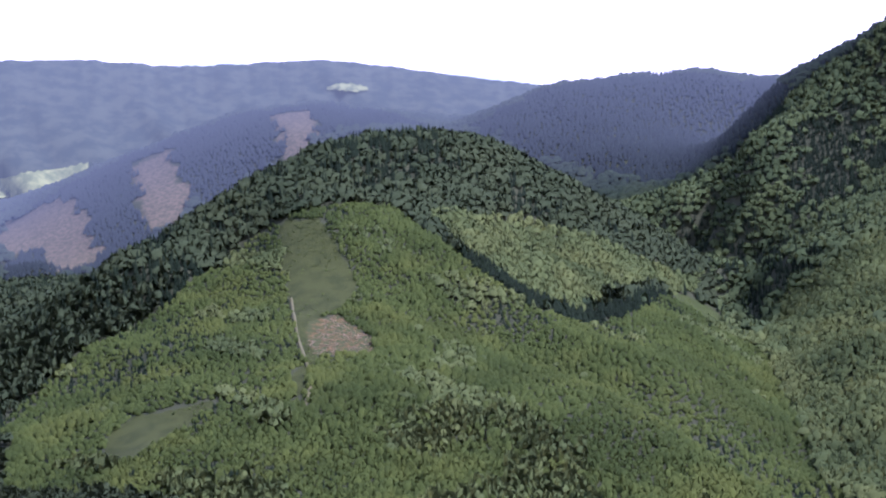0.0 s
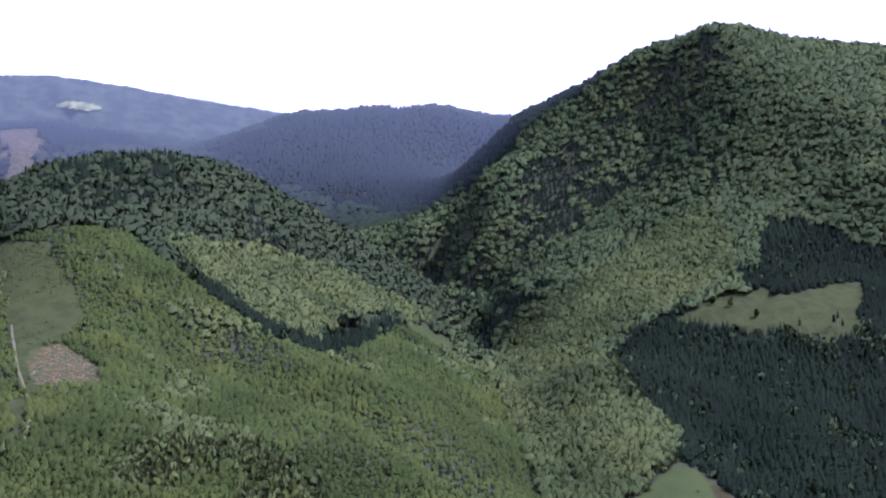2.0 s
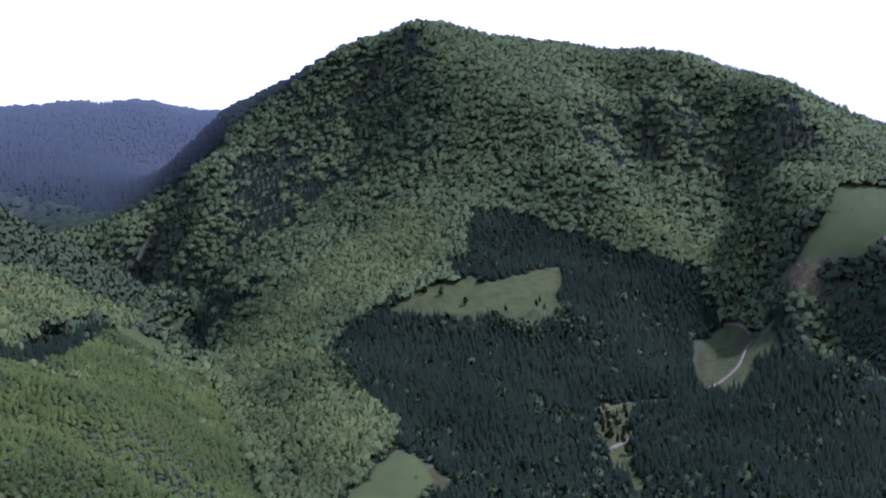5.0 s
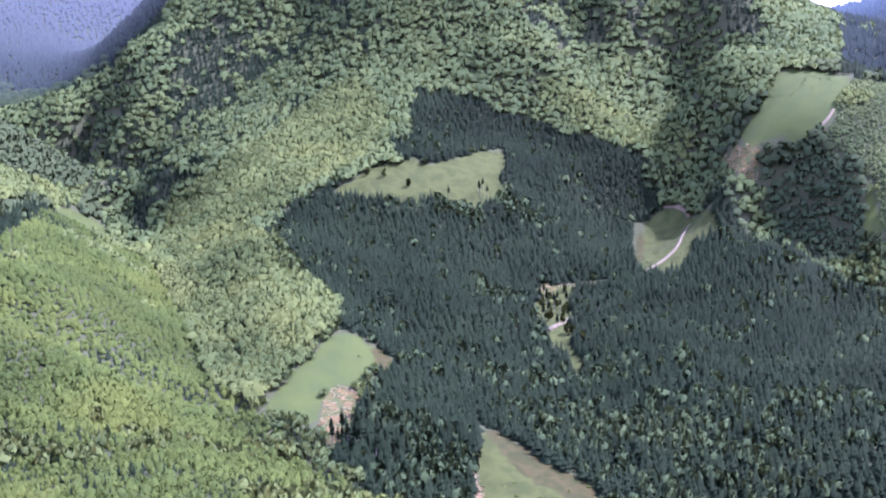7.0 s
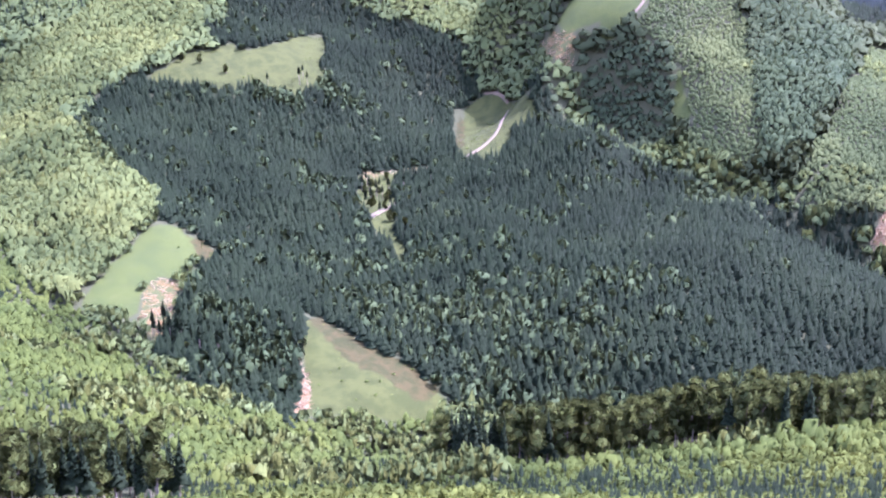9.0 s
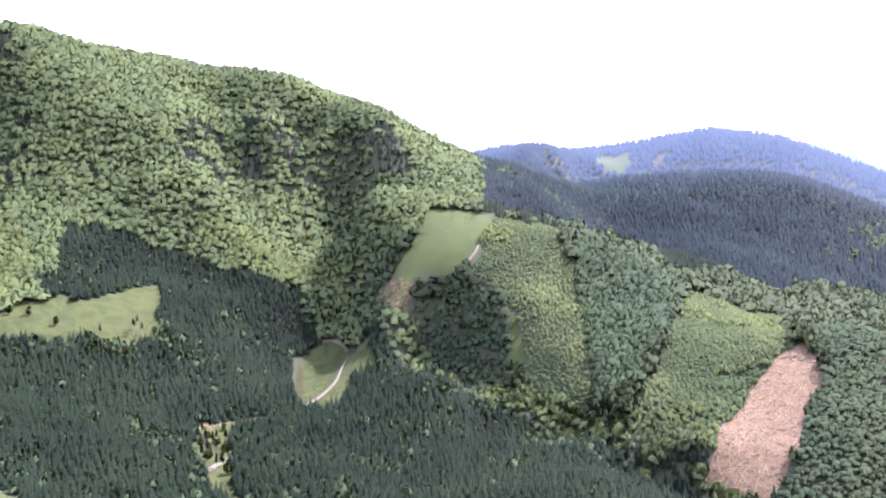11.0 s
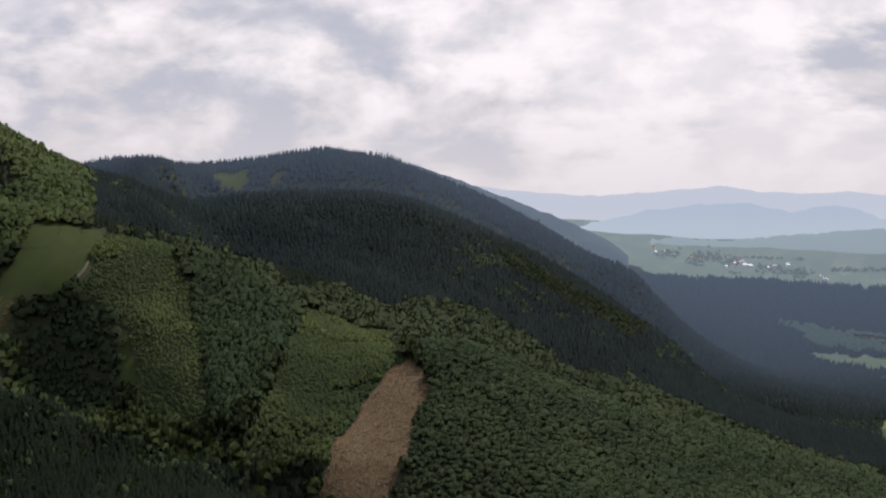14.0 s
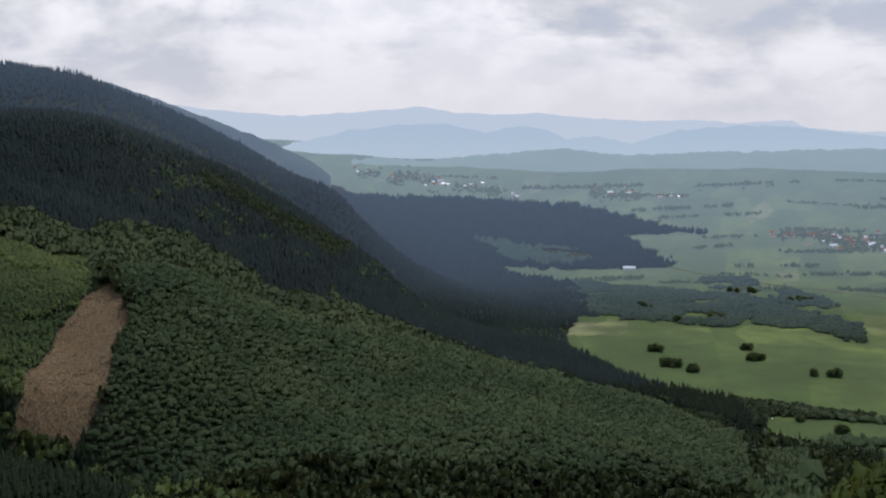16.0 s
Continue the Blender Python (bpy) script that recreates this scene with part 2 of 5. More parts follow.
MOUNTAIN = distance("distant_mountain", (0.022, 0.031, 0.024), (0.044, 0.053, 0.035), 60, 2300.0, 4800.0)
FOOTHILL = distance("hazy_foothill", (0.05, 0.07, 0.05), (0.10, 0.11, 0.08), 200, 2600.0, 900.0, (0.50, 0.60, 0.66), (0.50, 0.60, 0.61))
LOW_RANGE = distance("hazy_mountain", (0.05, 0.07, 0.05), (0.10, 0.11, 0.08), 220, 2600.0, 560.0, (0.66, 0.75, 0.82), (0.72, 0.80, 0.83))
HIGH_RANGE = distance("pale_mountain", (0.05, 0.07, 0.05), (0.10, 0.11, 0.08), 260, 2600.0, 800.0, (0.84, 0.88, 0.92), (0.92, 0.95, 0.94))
BARK = rough("bark", (0.10, 0.08, 0.06), (0.24, 0.2, 0.16), 0.6)
WORN = rough("worn_grass_track", (0.048, 0.050, 0.011), (0.090, 0.078, 0.021), 1.5)
TRACK = rough("gravel_track", (0.062, 0.047, 0.024), (0.108, 0.082, 0.043), 1.5)
PLASTER = rough("plaster", (0.70, 0.68, 0.64), (0.82, 0.80, 0.76), 3.0, 0.05)
TILE = rough("roof_tiles", (0.26, 0.11, 0.075), (0.4, 0.2, 0.14), 2.0, 0.2)
SHEET = rough("roof_sheet", (0.55, 0.56, 0.58), (0.72, 0.73, 0.75), 4.0, 0.05, 0.5)
DARK = rough("dark_opening", (0.02, 0.022, 0.025), (0.05, 0.05, 0.055), 1.0, 0.05, 0.4)
STEEL = rough("galvanised_steel", (0.4, 0.4, 0.41), (0.55, 0.55, 0.56), 1.0, 0.05, 0.45)
WOOD = rough("cut_wood", (0.09, 0.066, 0.032), (0.23, 0.168, 0.085), 0.8, 0.2)
PAINT = rough("white_paint", (0.76, 0.76, 0.76), (0.84, 0.84, 0.84), 1.5, 0.02, 0.35)
RUBBER = rough("rubber", (0.02, 0.02, 0.02), (0.04, 0.04, 0.04), 0.3, 0.05, 0.7)
GLASS = rough("tinted_glass", (0.03, 0.035, 0.04), (0.05, 0.055, 0.06), 1.0, 0.0, 0.08)


# ---- the land's shape: crests, valleys and slopes, in metres ----
RELIEF = []


def relief(name, *points):
    """A line of the land's shape: crest, valley, foot or shoulder."""
    pts = np.array(points, float)
    for a, b in zip(pts[:-1], pts[1:]):
        gap = np.linalg.norm(b[:2] - a[:2])
        n = max(1, int(gap // 90)) if gap < 320 else 1
        RELIEF.extend(a + (b - a) * k / n for k in range(n))
    RELIEF.append(pts[-1])


relief("round_hill_crest", (-651, 1067, 265), (-635, 1270, 337), (-578, 1362, 375), (-524, 1448, 417), (-453, 1534, 462), (-365, 1609, 481), (-282, 1656, 473), (-207, 1708, 445), (-131, 1785, 396), (-48, 1879, 345), (41, 1960, 274), (105, 1997, 219))
relief("round_hill_belt", (-579, 982, 247), (-546, 1147, 269), (-484, 1303, 330), (-186, 1488, 335), (-45, 1619, 283))
relief("round_hill_shoulder", (-426, 1302, 365), (-311, 1375, 371), (-234, 1289, 321), (-156, 1220, 279), (-84, 1207, 244), (-21, 1340, 245), (35, 1500, 238))
relief("round_hill_face", (-349, 1075, 281), (-302, 953, 244), (-276, 1044, 261), (-194, 1073, 254), (-275, 1199, 301), (-472, 1049, 266), (-358, 902, 245))
relief("apron", (-274, 836, 225), (-401, 828, 227), (-505, 886, 231), (-455, 730, 204), (-333, 727, 216), (-207, 783, 217), (-100, 733, 204), (-79, 957, 228), (12, 920, 195), (45, 1129, 216))
relief("apron_low", (6, 930, 200), (20, 820, 180), (49, 718, 174), (-14, 660, 181), (60, 637, 189), (137, 625, 160), (1, 580, 203))
relief("west_creek", (148, 1442, 184), (128, 1163, 154), (137, 1001, 144), (153, 877, 134), (172, 771, 118), (233, 660, 101), (275, 589, 85), (363, 539, 74), (479, 496, 68), (623, 436, 62), (846, 308, 52), (1094, 115, 38), (1148, 67, 40))
relief("creek_head", (136, 1594, 163), (125, 1896, 195), (77, 2199, 330), (-348, 2476, 360))
relief("grass_strip", (18, 1560, 243), (76, 1508, 221), (117, 1435, 192))
relief("bench_crest", (228, 434, 172), (251, 409, 174), (280, 384, 178), (317, 354, 185), (346, 333, 191), (357, 329, 196), (402, 288, 203), (450, 260, 205))
relief("near_bench", (-1, 390, 224), (23, 394, 218), (71, 383, 212), (182, 433, 178), (130, 399, 193), (291, 274, 207), (200, 346, 192), (77, 377, 210))
relief("near_drop", (-125, 217, 245), (0, 260, 268), (89, 244, 265), (184, 184, 262), (254, 118, 258), (259, 23, 265), (0, 120, 332), (77, 92, 332), (108, 19, 332), (-77, 92, 330))
relief("lookout", (0, 0, 398), (0, 15, 393), (15, 0, 393), (0, -15, 396), (-15, 0, 394), (0, -300, 470), (-306, -257, 480), (306, -257, 440), (-700, 0, 400), (0, -1200, 640), (-1061, -1061, 700), (1061, -1061, 500), (-779, 450, 330), (-424, 424, 270), (-1386, 800, 450), (-2000, 0, 600))
relief("east_shoulder", (150, 2, 354), (150, -6, 358), (139, -17, 365), (290, -78, 340))
relief("bench_east", (450, 260, 190), (599, 160, 160), (800, 0, 130), (985, -174, 90), (346, 200, 225))
relief("dark_slope_foot", (367, 620, 88), (448, 577, 91), (504, 541, 95), (606, 507, 86))
relief("dark_slope", (408, 836, 117), (446, 962, 115), (520, 854, 138), (433, 696, 116), (532, 688, 124), (564, 595, 116), (569, 1158, 136), (420, 1209, 170), (356, 1313, 202), (319, 1011, 144), (401, 1078, 150))
relief("dark_slope_crest", (816, 1353, 205), (807, 1265, 207), (804, 1134, 186), (807, 1026, 162), (804, 924, 144), (790, 822, 138), (782, 738, 131), (786, 673, 113), (794, 617, 110), (793, 559, 97), (791, 526, 89), (758, 557, 114), (753, 475, 99))
relief("dark_upper", (720, 1451, 266), (657, 1503, 275), (803, 1407, 225), (714, 1598, 315), (794, 1446, 265))
relief("spur_meadows", (257, 998, 163), (167, 874, 142), (214, 885, 136), (309, 803, 123), (257, 651, 112), (324, 637, 104), (553, 1373, 230), (511, 1516, 279), (408, 1485, 264), (745, 1279, 170), (806, 1336, 207), (525, 1156, 141), (496, 1026, 131))
relief("clump", (242, 783, 129), (263, 745, 128))
relief("clump_base", (195, 786, 126), (212, 699, 117), (229, 624, 118))
relief("light_spur", (192, 1468, 207), (262, 1659, 262), (213, 1110, 189), (248, 1000, 185), (167, 945, 152), (223, 1281, 213), (413, 1587, 281), (508, 1580, 303))
relief("summit_ridge", (585, 2127, 708), (620, 2111, 709), (658, 2096, 704), (690, 2084, 695), (748, 2058, 678), (874, 1965, 645), (956, 1892, 622), (1022, 1811, 597), (1096, 1673, 545), (1179, 1640, 497), (1402, 1759, 468), (1623, 1902, 468), (1867, 2019, 493), (2041, 2060, 467))
relief("summit_face", (704, 1743, 449), (842, 1814, 545), (806, 1587, 343), (974, 1666, 437), (1005, 1553, 351), (920, 1501, 287), (655, 1677, 376))
relief("summit_gully", (884, 1880, 571), (873, 1793, 504), (858, 1725, 443), (851, 1654, 385), (900, 1615, 356))
relief("summit_side_ridge", (960, 1730, 549), (1010, 1690, 524), (1050, 1616, 490), (1095, 1560, 449), (1084, 1515, 410))
relief("summit_side_hollow", (990, 1730, 449), (1015, 1650, 394))
relief("summit_main_rib", (687, 1822, 535), (711, 1713, 453), (735, 1618, 368))
relief("summit_spur", (620, 2080, 671), (613, 1977, 596), (600, 1866, 508), (581, 1799, 448), (516, 1766, 401), (429, 1728, 351), (344, 1675, 305), (264, 1609, 265))
relief("summit_west", (531, 2135, 582), (500, 2070, 503), (435, 1983, 420), (338, 1910, 351), (250, 1843, 297), (170, 1772, 253))
relief("summit_left", (496, 2205, 677), (338, 2356, 609), (282, 2464, 585))
relief("summit_left_face", (287, 2060, 426), (145, 2145, 402), (120, 1876, 275), (16, 2250, 356))
relief("summit_back", (744, 2595, 480), (1325, 2295, 500), (1539, 1970, 430), (293, 2785, 400))
relief("back_ridge", (-445, 2866, 546), (-265, 2988, 641), (-121, 3048, 655), (140, 3047, 655), (335, 3032, 631), (393, 2772, 582))
relief("back_ridge_face", (-325, 2680, 480), (-61, 2649, 476), (57, 2449, 403))
relief("hill_back", (-457, 2152, 340), (-649, 1997, 330), (-845, 1813, 280), (-251, 2387, 350))
relief("left_valley", (-1159, 1987, 269), (-1350, 2338, 260), (-923, 2537, 300))
relief("left_spur", (-1315, 2126, 262), (-1286, 2202, 296), (-1189, 2142, 221))
relief("left_mid_ridge", (-1701, 2769, 359), (-1560, 2851, 456), (-1411, 2928, 532), (-1275, 3044, 598), (-1141, 3096, 647), (-942, 3215, 665), (-700, 3174, 622), (-528, 3105, 576))
relief("left_mid_face", (-1399, 2483, 293), (-1192, 2644, 427), (-890, 2813, 553), (-1352, 2566, 354))
relief("left_mid_back", (-1690, 3179, 480), (-945, 3526, 560), (-314, 3586, 560))
relief("east_meadow", (976, 1318, 379), (1026, 1253, 369), (853, 1234, 289), (909, 1181, 303))
relief("east_spur", (1085, 1176, 343), (933, 1097, 270), (884, 980, 214), (888, 1108, 244), (1102, 1061, 291), (1125, 992, 263))
relief("east_gully", (815, 1199, 248), (804, 1047, 194), (832, 960, 162), (862, 849, 172), (809, 845, 157), (921, 846, 190), (967, 970, 238), (850, 744, 154))
relief("gully_head", (894, 1327, 332), (934, 1444, 396), (1059, 1431, 395))
relief("clearcut", (1059, 771, 228), (916, 728, 167), (843, 691, 121), (1020, 722, 202), (884, 654, 130))
relief("clearcut_hill_crest", (1130, 774, 245), (1167, 737, 235), (1185, 687, 211), (1226, 634, 184), (1274, 581, 157), (1354, 461, 123), (1413, 328, 77), (1433, 222, 56), (1395, 113, 35))
relief("clearcut_hill", (968, 564, 136), (937, 428, 100), (1039, 296, 85), (1117, 172, 76), (1073, 490, 130), (1212, 345, 99), (1260, 226, 68), (838, 546, 90))
relief("clearcut_hill_back", (1269, 1054, 286), (1245, 1005, 245), (1528, 745, 140), (1738, 633, 70))
relief("dark_ridge", (1538, 1907, 414), (1674, 1830, 417), (1852, 1679, 437), (1976, 1531, 436), (2035, 1453, 417), (2094, 1329, 360), (2105, 1194, 299), (2106, 997, 201), (2051, 850, 135), (1951, 721, 80))
relief("dark_ridge_face", (1523, 1518, 319), (1583, 1303, 291), (1546, 1104, 232), (1586, 952, 181), (1632, 872, 126), (1370, 1243, 255), (1315, 1439, 288), (1409, 1557, 392))
relief("dark_ridge_back", (1910, 1978, 330), (2145, 1800, 330), (2348, 1525, 320), (2428, 1291, 230), (2421, 1078, 120), (2427, 932, 50), (2283, 742, 15))
relief("far_ridge", (2008, 2296, 524), (2131, 2182, 492), (2247, 2136, 520), (2404, 2036, 557), (2527, 1880, 537), (2634, 1728, 461), (2696, 1530, 362), (2704, 1346, 274), (2685, 1223, 234))
relief("plain", (2038, 508, 5), (1723, 304, 5), (1544, 135, 5), (1500, 0, 5), (2167, 382, 0), (2000, 0, 0), (1576, -278, 10), (1879, -684, 0), (2663, 865, 0), (2757, 486, 0), (2800, 0, 0), (2705, -725, 0), (2165, -1250, 20), (2874, 1161, 10))
relief("outer", (3464, 2000, 260), (3383, 1231, 85), (4417, 1607, 380), (3586, 314, 85), (4682, 410, 390), (3477, -932, 85), (4540, -1216, 390), (3600, 3021, 420), (2294, 3277, 420), (1300, 3571, 430), (816, 4629, 430), (-375, 4284, 480), (-1471, 4041, 450), (-2764, 3294, 430), (-3031, 1750, 500), (-1915, 1607, 380), (2000, -3464, 300), (0, -4000, 600), (-3064, -2571, 700), (-4000, 0, 600))
relief("dark_slope_behind", (830, 1171, 173), (834, 1061, 142), (834, 958, 120), (821, 855, 113), (815, 769, 106), (820, 702, 87), (829, 644, 83), (829, 585, 69), (829, 551, 60), (794, 583, 86), (791, 499, 69))
relief("clearcut_hill_behind", (1237, 848, 193), (1277, 807, 181), (1298, 753, 155), (1341, 694, 126), (1392, 635, 96), (1477, 503, 60), (1539, 357, 10), (1561, 242, -13), (1525, 124, -37))
relief("round_hill_behind", (-740, 1212, 192), (-711, 1422, 274), (-644, 1519, 317), (-582, 1608, 364), (-501, 1697, 413), (-402, 1775, 435), (-311, 1824, 426), (-227, 1876, 395), (-143, 1955, 340), (-53, 2049, 285), (44, 2130, 208), (114, 2167, 148))
relief("dark_ridge_behind", (1657, 2055, 361), (1802, 1970, 363), (1993, 1807, 385), (2126, 1648, 384), (2189, 1563, 363), (2254, 1431, 302), (2270, 1288, 236), (2278, 1078, 130), (2226, 922, 57), (2129, 786, -4))


def bowl(r):
    """The plain, which rises gently towards the horizon."""
    far = np.clip(r - 2500, 0, 2200)
    return EYE - EYE * (1 + far / 2500) * (1 - far / 2200)


POINTS = np.array(RELIEF)
KEEP = [0]
for i in range(1, len(POINTS)):
    if np.min(np.hypot(*(POINTS[KEEP, :2] - POINTS[i, :2]).T)) > 12:
        KEEP.append(i)
POINTS = POINTS[KEEP]


def gaps(xy):
    return np.sqrt(((xy[:, None, :] - POINTS[None, :, :2]) / 1000) ** 2 @ np.ones(2) + 0.0012)


SYSTEM = np.zeros((len(POINTS) + 1, len(POINTS) + 1))
SYSTEM[:-1, :-1] = gaps(POINTS[:, :2]) - 0.005 * np.eye(len(POINTS))
SYSTEM[-1, :-1] = SYSTEM[:-1, -1] = 1
WEIGHTS = np.linalg.solve(SYSTEM, np.append(POINTS[:, 2] - bowl(np.hypot(POINTS[:, 0], POINTS[:, 1])), 0))


def wave(x, y, size, seed):
    """Smooth value noise in -1..1 over cells of that size."""
    u, v = x / size + 311.7 * seed, y / size - 173.3 * seed
    i, j = np.floor(u).astype(np.int64), np.floor(v).astype(np.int64)
    a, b = u - i, v - j
    a, b = a * a * (3 - 2 * a), b * b * (3 - 2 * b)

    def dice(p, q):
        h = (p * 374761393 + q * 668265263 + seed * 1442695) & 0xFFFFFFFF
        h = ((h ^ (h >> 13)) * 1274126177) & 0xFFFFFFFF
        return ((h ^ (h >> 16)) & 0xFFFF) / 32767.5 - 1

    return (dice(i, j) * (1 - a) + dice(i + 1, j) * a) * (1 - b) + (dice(i, j + 1) * (1 - a) + dice(i + 1, j + 1) * a) * b


def height(x, y):
    """The land's height at the places x, y."""
    x, y = np.asarray(x, float).ravel(), np.asarray(y, float).ravel()
    out = np.empty(len(x))
    for k in range(0, len(x), 20000):
        xy = np.stack([x[k:k + 20000], y[k:k + 20000]], 1)
        out[k:k + 20000] = gaps(xy) @ WEIGHTS[:-1] + WEIGHTS[-1]
    r = np.hypot(x, y)
    hilly = np.clip((out + 0 * r - 25) / 120, 0, 1) * np.clip((r - 150) / 500, 0, 1)
    rough = 7 * wave(x, y, 210, 1) + 4 * wave(x, y, 95, 2) + 1.8 * wave(x, y, 40, 3)
    # ribs and furrows run down the regrown slope to the creek
    along, across = 0.8 * x - 0.6 * y, 0.6 * x + 0.8 * y
    ribs = 9 * wave(across, 0.22 * along, 85, 4) + 4.5 * wave(across, 0.25 * along, 38, 5)
    slope = np.clip((150 - x) / 90, 0, 1) * np.clip((1500 - y) / 200, 0, 1) * np.clip((y - 600) / 150, 0, 1) * np.clip((x + 620) / 150, 0, 1)
    return out + bowl(r) + rough * hilly + ribs * slope


# ---- cover of the land: outlines seen from above, in metres ----
ZONES = {}


def zone(name, kind, *outline):
    ZONES[name] = (kind, np.array(outline, float))


zone("thicket_round_hill", "thicket", (-442, 1329), (-378, 1358), (-318, 1409), (-278, 1383), (-239, 1313), (-158, 1237), (-83, 1239), (-27, 1330), (35, 1691), (127, 1416), (140, 1333), (131, 1207), (135, 1037), (140, 919), (143, 895), (168, 789), (217, 616), (222, 683), (166, 608), (101, 531), (50, 552), (-15, 560), (-432, 686), (-552, 877), (-561, 990), (-540, 1133), (-489, 1317))
zone("thicket_bench", "thicket", (179, 607), (225, 615), (287, 636), (353, 634), (320, 611), (239, 394), (310, 324), (684, 492), (356, 255), (216, 240), (102, 243), (76, 245), (95, 347))
zone("ride_round_hill", "lush", (-446, 1332), (-391, 1310), (-348, 1248), (-314, 1188), (-308, 1120), (-330, 1090), (-313, 1032), (-288, 915), (-275, 848), (-299, 900), (-314, 972), (-371, 1123), (-420, 1254))
zone("felled_round_hill", "litter", (-343, 1067), (-312, 1099), (-267, 1050), (-257, 1001), (-302, 983))
zone("glade_round_hill", "lush", (-412, 787), (-416, 841), (-373, 853), (-337, 864), (-356, 810), (-376, 734))
zone("creek_strip", "grass", (7, 1555), (31, 1716), (90, 1774), (121, 1449), (107, 1439), (61, 1477))
zone("spruce_slope", "spruce", (246, 1374), (323, 1440), (401, 1461), (469, 1482), (479, 1594), (505, 1556), (565, 1699), (634, 1660), (731, 1584), (793, 1520), (816, 1430), (777, 1181), (770, 1052), (812, 973), (823, 877), (815, 751), (825, 681), (802, 529), (824, 520), (604, 506), (504, 541), (361, 618), (332, 669), (308, 728), (292, 763), (221, 598), (204, 672), (190, 766), (221, 843), (275, 925), (257, 996), (268, 1135), (259, 1235))
zone("pole_wood_spur", "pole", (119, 1426), (184, 1704), (256, 1669), (341, 1707), (434, 1791), (502, 1764), (511, 1650), (486, 1576), (394, 1489), (253, 1410), (247, 1203), (282, 1101), (254, 1027), (200, 939), (148, 872), (131, 905), (125, 1051), (132, 1239))
zone("pole_wood_ridge", "pole", (748, 1649), (824, 1608), (892, 1556), (854, 1349), (838, 1371), (826, 1459), (778, 1560), (737, 1610))
zone("pole_wood_crest", "pole", (809, 1268), (806, 1137), (809, 1029), (807, 927), (793, 825), (785, 741), (789, 676), (797, 619), (796, 561), (794, 528), (761, 559), (770, 566), (804, 535), (806, 568), (806, 627), (798, 684), (793, 749), (801, 834), (815, 936), (817, 1038), (813, 1147), (815, 1278))
zone("spruce_crest", "spruce", (769, 1206), (764, 1077), (763, 971), (758, 871), (741, 772), (731, 690), (733, 628), (738, 574), (735, 519), (733, 487), (701, 515), (760, 558), (794, 528), (795, 561), (796, 619), (789, 675), (784, 740), (792, 824), (806, 926), (809, 1028), (806, 1136), (808, 1267))
zone("block_round_hill", "pole", (-280, 1412), (-183, 1555), (-49, 1674), (80, 1842), (49, 1749), (-77, 1255), (-124, 1232), (-210, 1317))
# strip of dark spruces added for the shaded edge of the tall block
zone("spruce_shade_edge", "spruce", (-240, 1375), (-212, 1332), (-125, 1245), (-77, 1262), (-24, 1397), (49, 1756), (45, 1703), (-23, 1317), (-79, 1211), (-130, 1187), (-216, 1281))
zone("gully_wood_one", "pole", (862, 1212), (919, 1108), (856, 1009), (840, 1090), (840, 1183))
zone("gully_wood_two", "pole", (1074, 1138), (1144, 1081), (1146, 1013), (1020, 919), (902, 860), (858, 875), (918, 950))
zone("spur_meadow", "grass", (256, 1005), (269, 981), (278, 943), (245, 894), (239, 904), (226, 910), (199, 870), (185, 834), (164, 859), (153, 873), (181, 911), (226, 973))
zone("spur_soil", "litter", (226, 910), (237, 894), (225, 853), (209, 822), (201, 782), (189, 791), (186, 833), (201, 870))
zone("valley_meadow", "lush", (305, 795), (315, 772), (325, 702), (360, 636), (319, 627), (264, 632), (240, 631))
# brown ground beside the spruces, their shade painted into it
zone("valley_shaded_soil", "earth", (308, 805), (322, 785), (328, 708), (354, 646), (328, 646), (305, 682), (300, 736))
zone("valley_bank", "soil", (267, 711), (271, 710), (247, 641), (233, 623))
zone("upper_meadow", "lush", (367, 1445), (407, 1465), (443, 1506), (468, 1486), (498, 1514), (500, 1475), (543, 1492), (642, 1538), (616, 1464), (573, 1377), (536, 1357), (525, 1364), (494, 1383), (442, 1386), (406, 1414))
zone("track_meadow", "lush", (809, 1356), (809, 1302), (775, 1178), (761, 1175), (750, 1193), (724, 1156), (686, 1131), (662, 1169), (739, 1314), (771, 1348))
zone("gap_meadow", "lush", (537, 1199), (591, 1195), (546, 1121), (520, 1053), (485, 999), (481, 969), (460, 916), (452, 884), (445, 898), (466, 970), (472, 1008), (485, 1054), (488, 1089))
zone("gap_fringe", "litter", (544, 1204), (590, 1201), (624, 1186), (620, 1175), (584, 1189), (538, 1184))
zone("east_meadow", "grass", (979, 1329), (1036, 1252), (935, 1178), (896, 1182), (866, 1229), (863, 1271), (924, 1295))
zone("east_felled", "litter", (855, 1297), (868, 1219), (856, 1204), (831, 1204), (828, 1241))
zone("thicket_east", "thicket", (1012, 1236), (1095, 1186), (1016, 1064), (930, 947), (860, 885), (835, 968), (910, 1070), (917, 1167))
zone("thicket_east_low", "thicket", (1160, 1013), (1294, 964), (1072, 779), (901, 743), (869, 727), (837, 808), (918, 864), (1001, 905))
zone("yellow_strip", "grass", (914, 1096), (920, 1078), (890, 1013), (869, 1009), (884, 1055))
zone("yellow_gully", "grass", (886, 827), (896, 824), (851, 803), (839, 804))
zone("pole_wood_clearcut_hill", "pole", (1104, 791), (1412, 968), (1489, 864), (1226, 560), (1686, 574), (1364, 316), (1668, 258), (1551, 126), (1169, 68), (1139, 66), (838, 575), (861, 650), (920, 666), (990, 702), (1044, 721))
zone("clearcut", "felled", (1074, 775), (1049, 726), (994, 706), (930, 672), (878, 661), (860, 655), (840, 711), (897, 744), (963, 758), (1044, 782))
